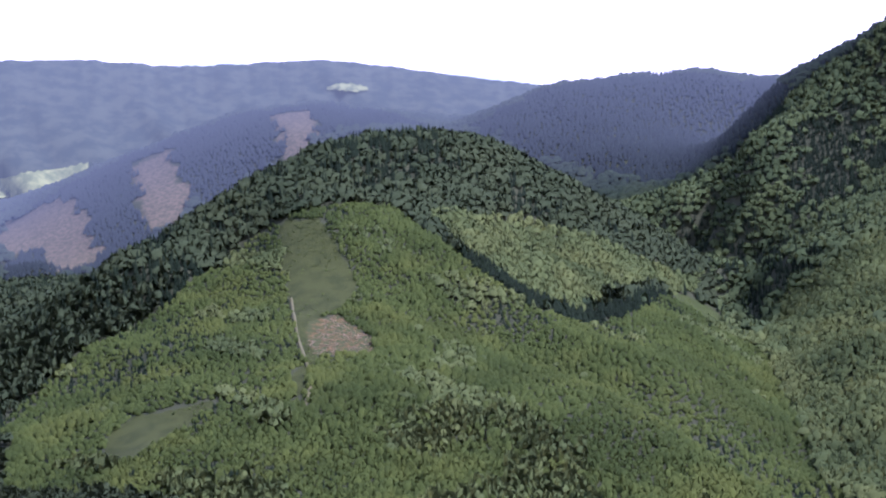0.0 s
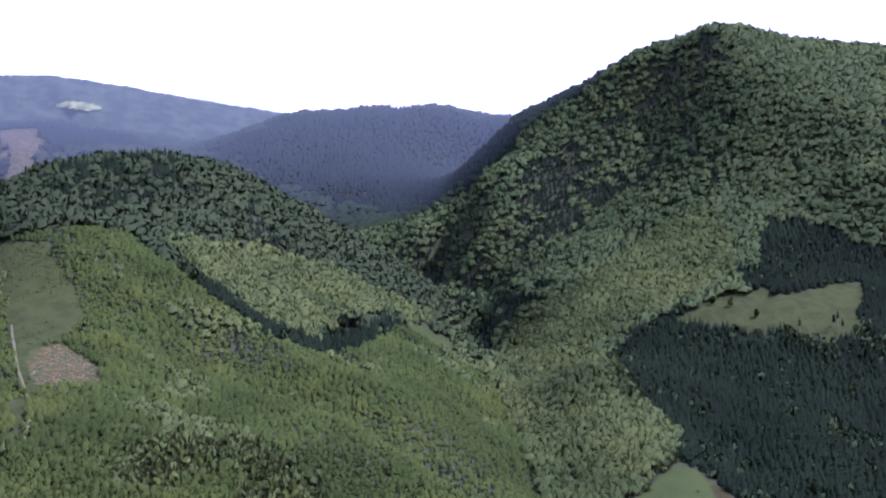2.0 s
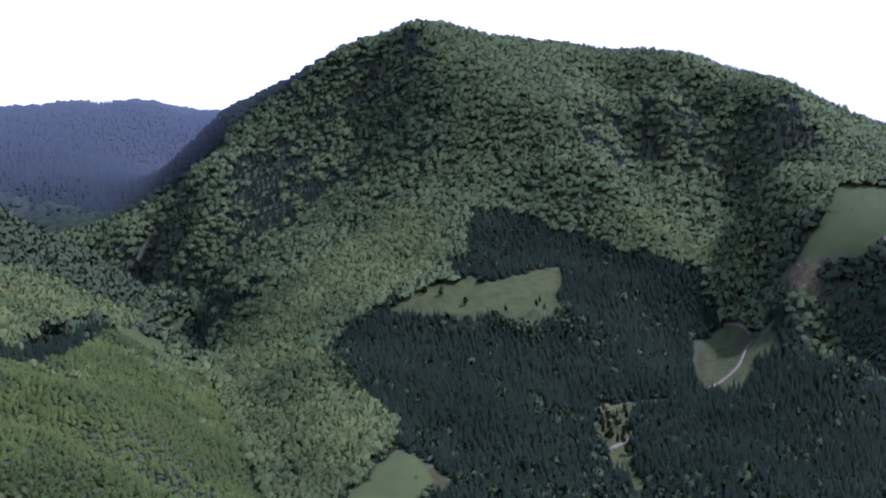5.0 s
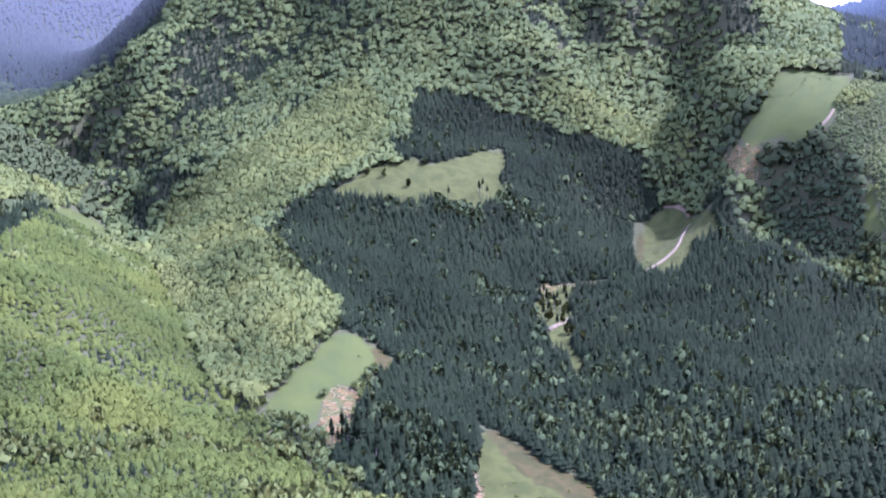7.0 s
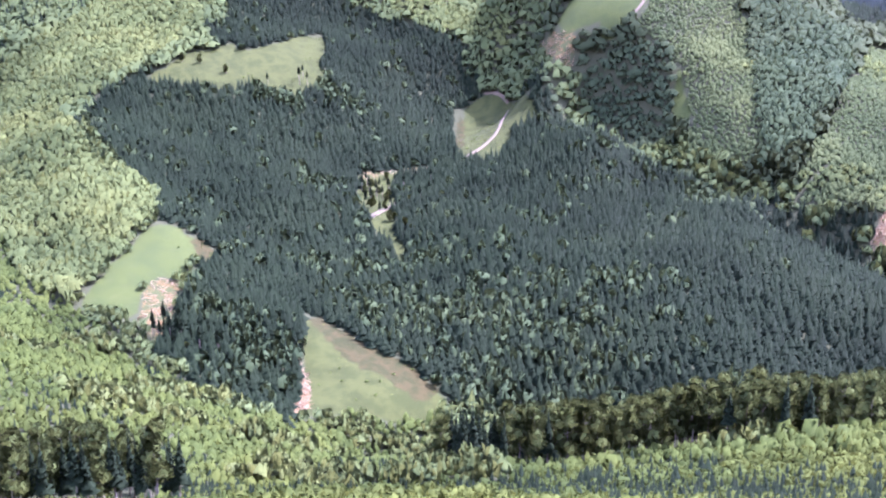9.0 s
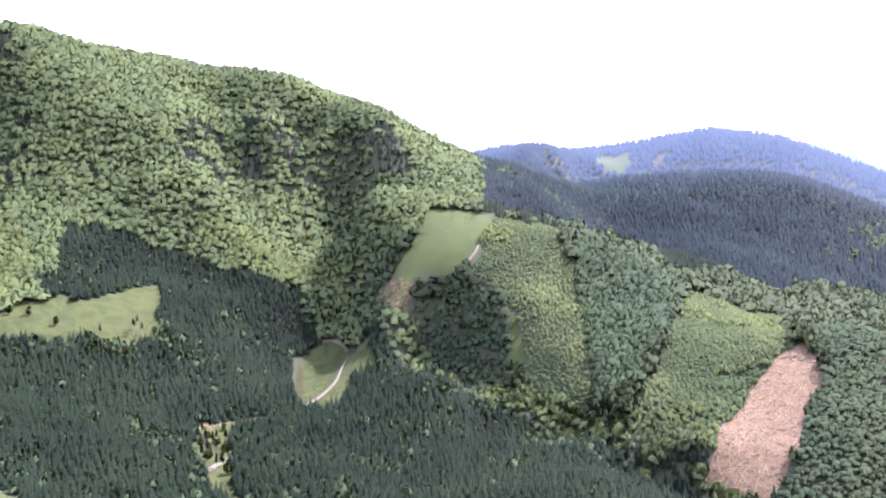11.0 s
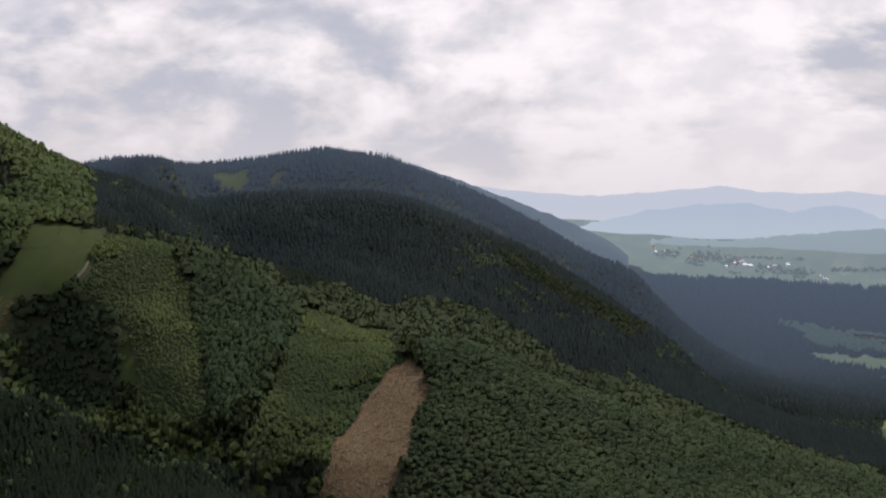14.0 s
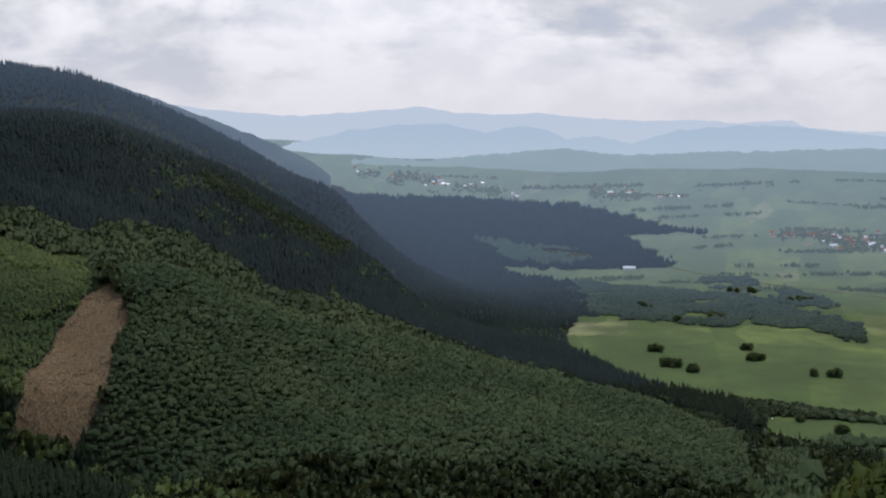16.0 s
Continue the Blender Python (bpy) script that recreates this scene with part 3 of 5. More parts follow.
zone("far_cut_one", "earth", (-1370, 2873), (-1273, 2916), (-1130, 2655), (-1090, 2560), (-1175, 2500), (-1250, 2673))
zone("far_cut_two", "earth", (-1020, 3073), (-935, 3075), (-842, 2884), (-843, 2760), (-912, 2735))
zone("far_field", "earth", (-1727, 2812), (-1638, 2836), (-1486, 2771), (-1369, 2599), (-1253, 2436), (-1229, 2319), (-1228, 2193), (-1417, 2501), (-1484, 2517), (-1458, 2361))
zone("far_meadow", "grass", (-2397, 3923), (-2404, 4015), (-1536, 2962), (-1536, 2935), (-2141, 3637))
zone("plain_forest", "spruce", (2589, 1350), (2640, 1265), (3526, 1637), (3519, 1598), (3670, 1457), (3777, 1287), (3854, 902), (3772, 700), (3608, 374), (3585, 664), (3236, 422), (3208, 600), (3179, 978), (3031, 699), (2503, 524), (2329, 542), (1988, 459), (1817, 328), (1727, 225), (1704, 147), (1580, 80), (1226, 72), (1555, 133), (1679, 260), (1720, 399), (1700, 579), (1619, 700), (1938, 976))
zone("dark_ridge_spruces", "spruce", (1288, 1598), (1829, 1998), (2220, 2012), (2369, 1836), (2440, 1742), (2493, 1583), (2506, 1422), (2474, 1324), (2496, 1181), (1558, 719), (1672, 926), (1686, 1082), (1582, 1141), (1209, 1045), (1180, 1071), (1552, 1548), (1052, 1204), (1043, 1295))
zone("dark_ridge_foot", "spruce", (2051, 1091), (2496, 1181), (2499, 1035), (2353, 856), (1798, 744), (1744, 824), (1842, 939))
zone("far_ridge_spruces", "spruce", (1900, 2398), (1842, 2067), (2147, 2199), (2258, 2146), (2403, 2035), (2515, 1871), (2619, 1718), (3954, 2245), (3650, 1817), (3511, 1599), (2545, 1204), (2535, 1439), (2515, 1685), (2388, 1850), (2236, 2027), (1833, 2004), (1295, 1606))
zone("back_ridge_spruces", "spruce", (-440, 2881), (-267, 3001), (-123, 3064), (139, 3042), (337, 3063), (261, 2211), (164, 2313), (-2, 2414), (-187, 2573), (-328, 2700))
zone("west_ridge_spruces", "spruce", (-1699, 2763), (-1564, 2857), (-1426, 2955), (-1256, 2996), (-1131, 3065), (-920, 3136), (-687, 3111), (-529, 3012), (-657, 2963), (-901, 2741), (-1134, 2569), (-1228, 2194), (-1071, 1729))
# two slopes under cloud shade, imitated by mixing in dark spruces
zone("shaded_round_hill", "mixed", (-881, 1449), (-1217, 2432), (-977, 2697), (-823, 2785), (-666, 2938), (-494, 2891), (-284, 1556), (-324, 1439), (-380, 1369), (-445, 1341), (-513, 1324), (-551, 1156), (-599, 1016))
zone("shaded_summit", "mixed", (618, 2110), (613, 1980), (588, 1849), (519, 1808), (443, 1783), (354, 1720), (262, 1698), (173, 1738), (72, 1835), (-23, 1856), (16, 2310), (160, 2339), (276, 2422), (339, 2371), (499, 2218))
zone("far_ridge_clearing", "grass", (2157, 2206), (2179, 2170), (2224, 2124), (2160, 2053), (2079, 2052), (2036, 2057))
zone("far_ridge_cut", "litter", (2264, 2068), (2281, 2057), (2239, 2015), (2222, 2028))
zone("near_brow", "lush", (90, 16), (235, 16), (235, -60), (90, -60))
zone("village_wood", "pole", (3031, 691), (2980, 542), (2890, 382), (2880, 243), (2628, 3), (2510, -96), (2359, -91), (2460, 91), (2445, 262), (2485, 527))
zone("hedge_belt", "pole", (1713, 148), (1712, -70), (1675, -69), (1647, 80), (1579, 98))
zone("lower_wood", "pole", (1274, 72), (1396, 21), (11, 0), (5, 0), (88, 2), (1133, 63))
zone("field_copse", "pole", (2821, 158), (2946, 112), (2880, 57), (2751, 4), (2733, 78))
zone("field_copse_far", "pole", (3071, 340), (3106, 212), (2986, 196), (2937, 290))
zone("far_strip_wood", "pole", (3402, 1084), (3416, 780), (3338, 676), (3238, 755), (3258, 932))
zone("ridge_strip", "pole", (1969, 1194), (1969, 1111), (1954, 994), (2016, 916), (2462, 981), (2405, 958), (1892, 871), (1874, 976), (1886, 1077), (1918, 1169))
# brown meadow margins that include the painted shade of the wood edge
zone("spur_shaded_fringe", "earth", (258, 1012), (272, 989), (290, 939), (271, 920), (267, 966))
zone("track_shaded_fringe", "earth", (762, 1357), (775, 1351), (739, 1300), (685, 1190), (674, 1202), (727, 1309))


def inside(x, y, outline, wobble=0.0):
    """Which places lie inside an outline; wobble frays it by that many metres."""
    if wobble:
        grow = 1 + 3 * (np.hypot(x, y) > 2300)
        x, y = x + wobble * grow * wave(x, y, 26, 7), y + wobble * grow * wave(x, y, 26, 8)
    hit = np.zeros(len(x), bool)
    for (x0, y0), (x1, y1) in zip(outline, np.roll(outline, -1, 0)):
        if y0 != y1:
            hit ^= ((y0 > y) != (y1 > y)) & (x < (x1 - x0) * (y - y0) / (y1 - y0) + x0)
    return hit


def covers(x, y, *kinds, wobble=7.0):
    hit = np.zeros(len(x), bool)
    for kind, outline in ZONES.values():
        if kind in kinds:
            lo, hi = outline.min(0) - 15, outline.max(0) + 15
            near = (x > lo[0]) & (x < hi[0]) & (y > lo[1]) & (y < hi[1])
            hit[near] |= inside(x[near], y[near], outline, wobble)
    return hit


def on_plain(x, y, z):
    """Flat open land east of the hills."""
    r = np.hypot(x, y)
    return (x > 1250) & (z - bowl(r) < 22 + 6 * wave(x, y, 120, 9)) & (y < 0.75 * x)


# ---- the ground, one sheet to the horizon ----
def mesh(name, verts, tris, mat, quads=False):
    me = bpy.data.meshes.new(name)
    n, k = len(tris), 4 if quads else 3
    me.vertices.add(len(verts))
    me.vertices.foreach_set("co", np.ascontiguousarray(verts, np.float32).ravel())
    me.loops.add(n * k)
    me.loops.foreach_set("vertex_index", np.ascontiguousarray(tris, np.int32).ravel())
    me.polygons.add(n)
    me.polygons.foreach_set("loop_start", np.arange(0, n * k, k, dtype=np.int32))
    me.polygons.foreach_set("loop_total", np.full(n, k, np.int32))
    me.materials.append(mat)
    me.update(calc_edges=True)
    return me


azimuths = np.radians(np.concatenate([np.arange(-38, 106, 0.45), np.arange(106, 322, 4.0)]))
rings = np.concatenate([[0.0, 2.5, 6.0, 11.0], np.exp(np.arange(math.log(16), math.log(4880), 0.018))])
A, D = np.meshgrid(azimuths, rings, indexing="ij")
gx, gy = (D * np.sin(A) + 0.6 * np.exp(-D / 2)).ravel(), (D * np.cos(A)).ravel()
gz = height(gx, gy)
na, nr = A.shape
i, j = np.meshgrid(np.arange(na), np.arange(nr - 1), indexing="ij")
i2 = (i + 1) % na
faces = np.stack([i * nr + j, i * nr + j + 1, i2 * nr + j + 1, i2 * nr + j], -1).reshape(-1, 4)
ground_mesh = mesh("ground", np.stack([gx, gy, gz], 1), faces, LAND, quads=True)
ground_mesh.polygons.foreach_set("use_smooth", np.ones(len(faces), bool))
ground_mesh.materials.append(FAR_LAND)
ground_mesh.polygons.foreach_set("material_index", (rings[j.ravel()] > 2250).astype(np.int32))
def soft_cover(*kinds):
    """How much of the land round each corner of the sheet those covers take."""
    e = 0.004 * np.hypot(gx, gy)
    return sum(covers(gx + e * p, gy + e * q, *kinds) / 5 for p, q in ((0, 0), (1, 1), (1, -1), (-1, 1), (-1, -1)))


for name, hit in (("grass", soft_cover("grass", "lush")), ("lush", soft_cover("lush")), ("soil", soft_cover("soil", "felled")),
                  ("litter", soft_cover("litter")), ("earth", soft_cover("earth")), ("plain", on_plain(gx, gy, gz) & ~covers(gx, gy, "spruce") & ((gx > 2250) | ~covers(gx, gy, "pole")))):
    attribute = ground_mesh.attributes.new(name, "FLOAT", "POINT")
    attribute.data.foreach_set("value", hit.astype(np.float32))
ground = tagged(new("ground", ground_mesh), "rolling hills with forest floor, meadows and fields", "ground", kind="structure")

# how far up each direction the land in front reaches, to tell the slopes that face the lookout
steep = (gz.reshape(na, nr) + 2 - EYE) / np.maximum(D, 0.01)
horizon = np.maximum.accumulate(steep, axis=1)
AZ0, AZ_STEP, AZ_N = -38.0, 0.45, int(np.sum(azimuths < radians(105.9)))


def open_to_view(x, y, top):
    """Places on the slopes towards the lookout, whose trees are built in full."""
    r, a = np.hypot(x, y), np.degrees(np.arctan2(x, y))
    ia = np.clip(((a - AZ0) / AZ_STEP).astype(int), 0, AZ_N - 1)
    ir = np.clip(np.searchsorted(rings, r) - 2, 0, nr - 1)
    return (a > -33) & (a < 97) & ((top - EYE) / r > horizon[ia, ir] - 0.002)


# ---- forests ----
rng = np.random.default_rng(7)
T = (1 + 5 ** 0.5) / 2
ICO_V = np.array([(-1, T, 0), (1, T, 0), (-1, -T, 0), (1, -T, 0), (0, -1, T), (0, 1, T), (0, -1, -T), (0, 1, -T), (T, 0, -1), (T, 0, 1), (-T, 0, -1), (-T, 0, 1)]) / math.hypot(1, T)
ICO_F = np.array([[0, 11, 5], [0, 5, 1], [0, 1, 7], [0, 7, 10], [0, 10, 11], [1, 5, 9], [5, 11, 4], [11, 10, 2], [10, 7, 6], [7, 1, 8],
                  [3, 9, 4], [3, 4, 2], [3, 2, 6], [3, 6, 8], [3, 8, 9], [4, 9, 5], [2, 4, 11], [6, 2, 10], [8, 6, 7], [9, 8, 1]])


def lump(r, lift=0.0, jag=0.22):
    """A rough lump of leaves of about that radius."""
    turn = np.array(Euler(rng.uniform(0, 6.3, 3)).to_matrix())
    return ICO_V @ turn.T * (1 + rng.uniform(-jag, jag, (12, 1))) * r + (0, 0, lift), ICO_F


def cap(piece):
    """A lump without its underside, for crowns that close up."""
    v, f = piece
    return v, f[v[f][:, :, 2].mean(1) > -0.28 * np.abs(v).max()]


def join(pieces):
    verts, tris, at = [], [], 0
    for v, f in pieces:
        verts.append(v)
        tris.append(f + at)
        at += len(v)
    return np.concatenate(verts), np.concatenate(tris)


def sprays(n, radius, tall, middle, size):
    """n small leafy sprays over the upper part of a crown, pointing outwards unevenly."""
    out = []
    for _ in range(n):
        d = rng.normal(0, 1, 3)
        d[2] = abs(d[2]) * 1.1 - 0.35
        d /= np.linalg.norm(d)
        at = d * (radius, radius, tall) * rng.uniform(0.82, 1.16) + (0, 0, middle)
        side = np.cross(d, rng.normal(0, 1, 3))
        side /= np.linalg.norm(side) + 1e-6
        up = np.cross(side, d) + d * rng.uniform(-0.7, 0.45)
        s = size * rng.uniform(0.6, 1.35)
        out.append((np.array([at - side * s, at + side * s, at + up * s * 1.15]), np.array([[0, 1, 2]])))
    return join(out)


def broadleaf(n, lumps, jag=0.22, spray=0.24, thick=0.4, mid=0.56):
    """A crown of unit height and radius, on z from 0 to about 1."""
    pieces = []
    for k in range(lumps):
        a, off = rng.uniform(0, 6.28), 0.0 if lumps == 1 else rng.uniform(0.25, 0.5)
        v, f = cap(lump(1.0 if lumps == 1 else rng.uniform(0.62, 0.85), 0.0, jag))
        pieces.append((v * (1, 1, thick) + (math.cos(a) * off, math.sin(a) * off, rng.uniform(0.48, 0.68) if lumps > 1 else mid), f))
    if n:
        pieces.append(sprays(n, 0.98, thick, mid, spray))
    return join(pieces)


def conifer(tiers, sides):
    """A spruce of unit height and radius: drooping skirts of ragged branches."""
    pieces = []
    for k in range(tiers):
        low = 0.10 + 0.78 * k / tiers
        top = min(1.0, low + 1.5 * 0.86 / tiers)
        r = (1 - k / tiers) ** 1.05 * rng.uniform(0.85, 1.12)
        a = np.arange(sides) * 2 * math.pi / sides + rng.uniform(0, 6)
        reach = r * rng.uniform(0.6, 1.25, sides)
        rim = np.stack([np.cos(a) * reach, np.sin(a) * reach, low + rng.uniform(-0.05, 0.05, sides)], 1)
        tip = np.array([[rng.uniform(-0.04, 0.04), rng.uniform(-0.04, 0.04), 1.0 if k == tiers - 1 else top]])
        pieces.append((np.concatenate([rim, tip]), np.array([[q, (q + 1) % sides, sides] for q in range(sides)])))
    return join(pieces)


def planted(models, x, y, z, wide, tall, up=None, puff=0.6):
    """One mesh's worth of trees: a model each, turned and sized."""
    verts, tris, normals, tones, at = [], [], [], [], 0
    pick = rng.integers(0, len(models), len(x))
    for k, (v, f) in enumerate(models):
        me = np.flatnonzero(pick == k)
        if not len(me):
            continue
        a = rng.uniform(0, 6.28, len(me))
        c, s = np.cos(a)[:, None], np.sin(a)[:, None]
        lean = rng.normal(0, 0.03, (len(me), 2))
        w_, t_ = wide[me][:, None], tall[me][:, None]
        px = (c * v[:, 0] - s * v[:, 1]) * w_ + lean[:, :1] * v[:, 2] * t_ + x[me][:, None]
        py = (s * v[:, 0] + c * v[:, 1]) * w_ + lean[:, 1:] * v[:, 2] * t_ + y[me][:, None]
        pz = v[:, 2] * t_ + z[me][:, None]
        verts.append(np.stack([px, py, pz], -1).reshape(-1, 3))
        # leaves face outwards from the middle of their crown and away from the slope
        out = v * (1, 1, 1.5) - (0, 0, 0.45)
        out *= puff / (np.linalg.norm(out, axis=1)[:, None] + 1e-6)
        slope = np.tile((0.0, 0.0, 1.0), (len(me), 1)) if up is None else up[me]
        normals.append(np.stack([c * out[:, 0] - s * out[:, 1] + slope[:, :1], s * out[:, 0] + c * out[:, 1] + slope[:, 1:2], out[:, 2] + slope[:, 2:]], -1).reshape(-1, 3))
        tones.append(np.repeat(rng.random(len(me)), len(v)))
        tris.append((f[None] + (np.arange(len(me)) * len(v))[:, None, None] + at).reshape(-1, 3))
        at += len(me) * len(v)
    return np.concatenate(verts), np.concatenate(tris), np.concatenate(normals), np.concatenate(tones)


def crowns(name, v, f, normals, tones, mat):
    """The mesh of many trees, each with a tone of its own."""
    me = mesh(name, v, f, mat)
    me.polygons.foreach_set("use_smooth", np.ones(len(f), bool))
    me.attributes.new("tone", "FLOAT", "POINT").data.foreach_set("value", tones.astype(np.float32))
    normals /= np.linalg.norm(normals, axis=1)[:, None]
    me.normals_split_custom_set_from_vertices(normals.astype(np.float32))
    return me


def scatter(space, lo, hi):
    """Places about `space` apart over a rectangle, unevenly."""
    x, y = np.meshgrid(np.arange(lo[0], hi[0], space), np.arange(lo[1], hi[1], space))
    return (x.ravel() + rng.uniform(-0.45, 0.45, x.size) * space, y.ravel() + rng.uniform(-0.45, 0.45, x.size) * space)


def in_range(x, y, near, far):
    r, a = np.hypot(x, y), np.degrees(np.arctan2(x, y))
    return (r >= near) & (r < far) & (a > -33) & (a < 97)


OPEN = ("grass", "lush", "soil", "litter", "felled", "earth")


def forest(name, label, x, y, models, mat, wide, tall, sink=0.6, puff=0.6):
    if not len(x):
        return
    z = height(x, y)
    keep = open_to_view(x, y, z + tall) | (rng.random(len(x)) < 0.02)
    x, y, z, wide, tall = x[keep], y[keep], z[keep], wide[keep], tall[keep]
    up = np.stack([z - height(x + 8, y), z - height(x, y + 8), np.full(len(x), 8.0)], 1)
    up /= np.linalg.norm(up, axis=1)[:, None]
    tagged(new(name, crowns(name, *planted(models, x, y, z - sink, wide, tall, up, puff), mat)), label, "forest", kind="stuff")


NEAR_BEECH = [broadleaf(26, 2, 0.36, 0.33) for _ in range(14)]
MID_BEECH = [broadleaf(8, 1, 0.34, 0.34, 0.48, 0.5) for _ in range(12)]
FAR_BEECH = [broadleaf(0, 1, 0.34, 0.24, 0.48, 0.5) for _ in range(10)]
NEAR_POLE = [broadleaf(10, 1, 0.36, 0.25) for _ in range(12)]
NEAR_BUSH = [broadleaf(52, 1, 0.4, 0.19, 0.58, 0.38) for _ in range(12)]
LOW_BUSHES = [broadleaf(1, 1, 0.42, 0.36, 0.6, 0.36) for _ in range(12)]
BUSHES = [broadleaf(13, 1, 0.42, 0.24, 0.6, 0.38) for _ in range(12)]
NEAR_SPRUCE = [conifer(4, 6) for _ in range(12)]
FAR_SPRUCE = [conifer(2, 5) for _ in range(10)]


def bench_wood(x, y):
    """The two woods of tall trees on the bench below the lookout."""
    west = (x > -150) & (x < 96) & (y > 356 + 0.02 * x) & (y < 428)
    u = np.hypot(x, y) - np.interp(np.degrees(np.arctan2(x, y)), (25, 31, 40, 50, 62), (482, 472, 466, 474, 500))
    return west | ((u > -9) & (u < 40) & (np.arctan2(x, y) > 0.49) & (np.arctan2(x, y) < 1.05))


def normal(n, mean, spread):
    return np.clip(rng.normal(mean, spread, n), mean * 0.45, mean * 1.7)


def wooded_hill(x, y):
    """Mature mixed wood: everything on the hills that is nothing else."""
    z = height(x, y)
    return ~on_plain(x, y, z) & ~covers(x, y, *OPEN, "thicket", "pole", "spruce") & (np.hypot(x, y) > 640)


for near, far, space, models in ((640, 1350, 8.2, NEAR_BEECH), (1350, 2300, 9.0, MID_BEECH), (2300, 3700, 12.0, FAR_BEECH)):
    x, y = scatter(space, (-2000, -50), (3300, 3600))
    x, y = x[in_range(x, y, near, far)], y[in_range(x, y, near, far)]
    ok = wooded_hill(x, y)
    x, y = x[ok], y[ok]
    # conifers stand among the beeches in loose groups
    fir = wave(x, y, 130, 21) + 0.5 * wave(x, y, 30, 22) + rng.normal(0, 0.22, len(x)) > 0.62
    fir |= (np.hypot(x, y) > 2300) & (x > 900)
    # more spruces, added to darken those slopes in place of cloud shade
    fir |= covers(x, y, "mixed") & (rng.random(len(x)) < np.where(x > 650, 0.3, 0.32))
    n = int(np.sum(~fir))
    # low trees along the creek
    small = np.where((x[~fir] < 330) & (np.hypot(x[~fir], y[~fir]) < 1080), 0.58, 1.0)
    wide, tall = normal(n, space * 0.86, 1.2) * small, normal(n, 14.5, 2.6) * small
    u, v = x[~fir], y[~fir]
    # where the darkened leaves stand in for shade
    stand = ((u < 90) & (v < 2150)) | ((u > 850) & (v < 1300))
    for label, side, mat in (("tall green beech forest on hillsides", ~stand, BEECH), ("darker beech forest on hillsides, shade put into its leaves", stand, SHADED_BEECH)):
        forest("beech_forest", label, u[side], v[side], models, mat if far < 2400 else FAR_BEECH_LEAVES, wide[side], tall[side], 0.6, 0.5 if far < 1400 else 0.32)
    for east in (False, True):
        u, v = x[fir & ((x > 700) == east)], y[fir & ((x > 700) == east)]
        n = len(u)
        forest("spruce_group", "dark spruces among the beeches", u, v, NEAR_SPRUCE if far < 2000 else FAR_SPRUCE, SPRUCE if far < 2400 else HAZE_BLUE_NEEDLES if east else FAR_NEEDLES, normal(n, 3.9, 0.6), normal(n, 17.5, 3.0))

for near, far, space, models in ((420, 1750, 6.2, NEAR_SPRUCE), (1750, 2300, 6.4, FAR_SPRUCE), (2300, 4500, 8.8, FAR_SPRUCE)):
    x, y = scatter(space, (-2000 if near > 2000 else -300, -50), (4100, 3500))
    ok = in_range(x, y, near, far)
    x, y = x[ok], y[ok]
    ok = covers(x, y, "spruce") & ~covers(x, y, *OPEN, "pole")
    x, y = x[ok], y[ok]
    west = x < (0.82 + 0.09 * wave(x, y, 60, 34) + rng.normal(0, 0.04, len(x))) * y
    leafy = (wave(x, y, 110, 31) + 0.6 * wave(x, y, 28, 32) + rng.normal(0, 0.3, len(x)) > (1.05 if near < 1000 else 1.15 if near < 2000 else 2.0)) | (
        (np.hypot(x, y) < 930) & (x > 330) & west & (rng.random(len(x)) < 0.22)) | ((near < 1000) & west & (rng.random(len(x)) < 0.03)) | (covers(x, y, "mixed") & (x > 1200) & (rng.random(len(x)) < 0.2))
    for side, mat in (((x < 1100), SPRUCE), ((x >= 1100), SPRUCE if far < 2000 else BLUED_NEEDLES)) if far < 2400 else ((x < 700, FAR_NEEDLES), (x >= 700, HAZE_BLUE_NEEDLES)):
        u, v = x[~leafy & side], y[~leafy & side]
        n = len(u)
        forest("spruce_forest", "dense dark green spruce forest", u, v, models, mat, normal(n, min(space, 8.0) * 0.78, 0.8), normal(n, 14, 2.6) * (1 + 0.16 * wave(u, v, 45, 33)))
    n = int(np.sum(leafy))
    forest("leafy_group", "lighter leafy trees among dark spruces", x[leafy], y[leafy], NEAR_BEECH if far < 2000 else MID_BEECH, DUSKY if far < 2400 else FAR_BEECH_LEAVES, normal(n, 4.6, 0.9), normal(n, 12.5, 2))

for near, far, space, models in ((300, 1350, 5.6, NEAR_POLE), (1350, 2300, 6.4, NEAR_POLE), (2300, 4500, 9.0, FAR_BEECH)):
    x, y = scatter(space, (-700, -50), (3900, 2200))
    ok = in_range(x, y, near, far) & covers(x, y, "pole") & ~covers(x, y, *OPEN)
    # the woods of the plain are loose, with glades
    ok &= (x < 2250) | (wave(x, y, 90, 61) + 0.5 * wave(x, y, 40, 62) < 0.62)
    x, y = x[ok], y[ok]
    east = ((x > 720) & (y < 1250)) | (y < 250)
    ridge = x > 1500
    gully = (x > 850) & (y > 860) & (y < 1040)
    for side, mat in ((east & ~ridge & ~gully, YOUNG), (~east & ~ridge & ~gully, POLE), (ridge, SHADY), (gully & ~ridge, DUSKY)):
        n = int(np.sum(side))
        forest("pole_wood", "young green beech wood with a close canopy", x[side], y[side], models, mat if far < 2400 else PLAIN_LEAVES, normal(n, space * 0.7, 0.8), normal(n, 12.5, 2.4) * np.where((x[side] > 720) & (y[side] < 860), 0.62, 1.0))

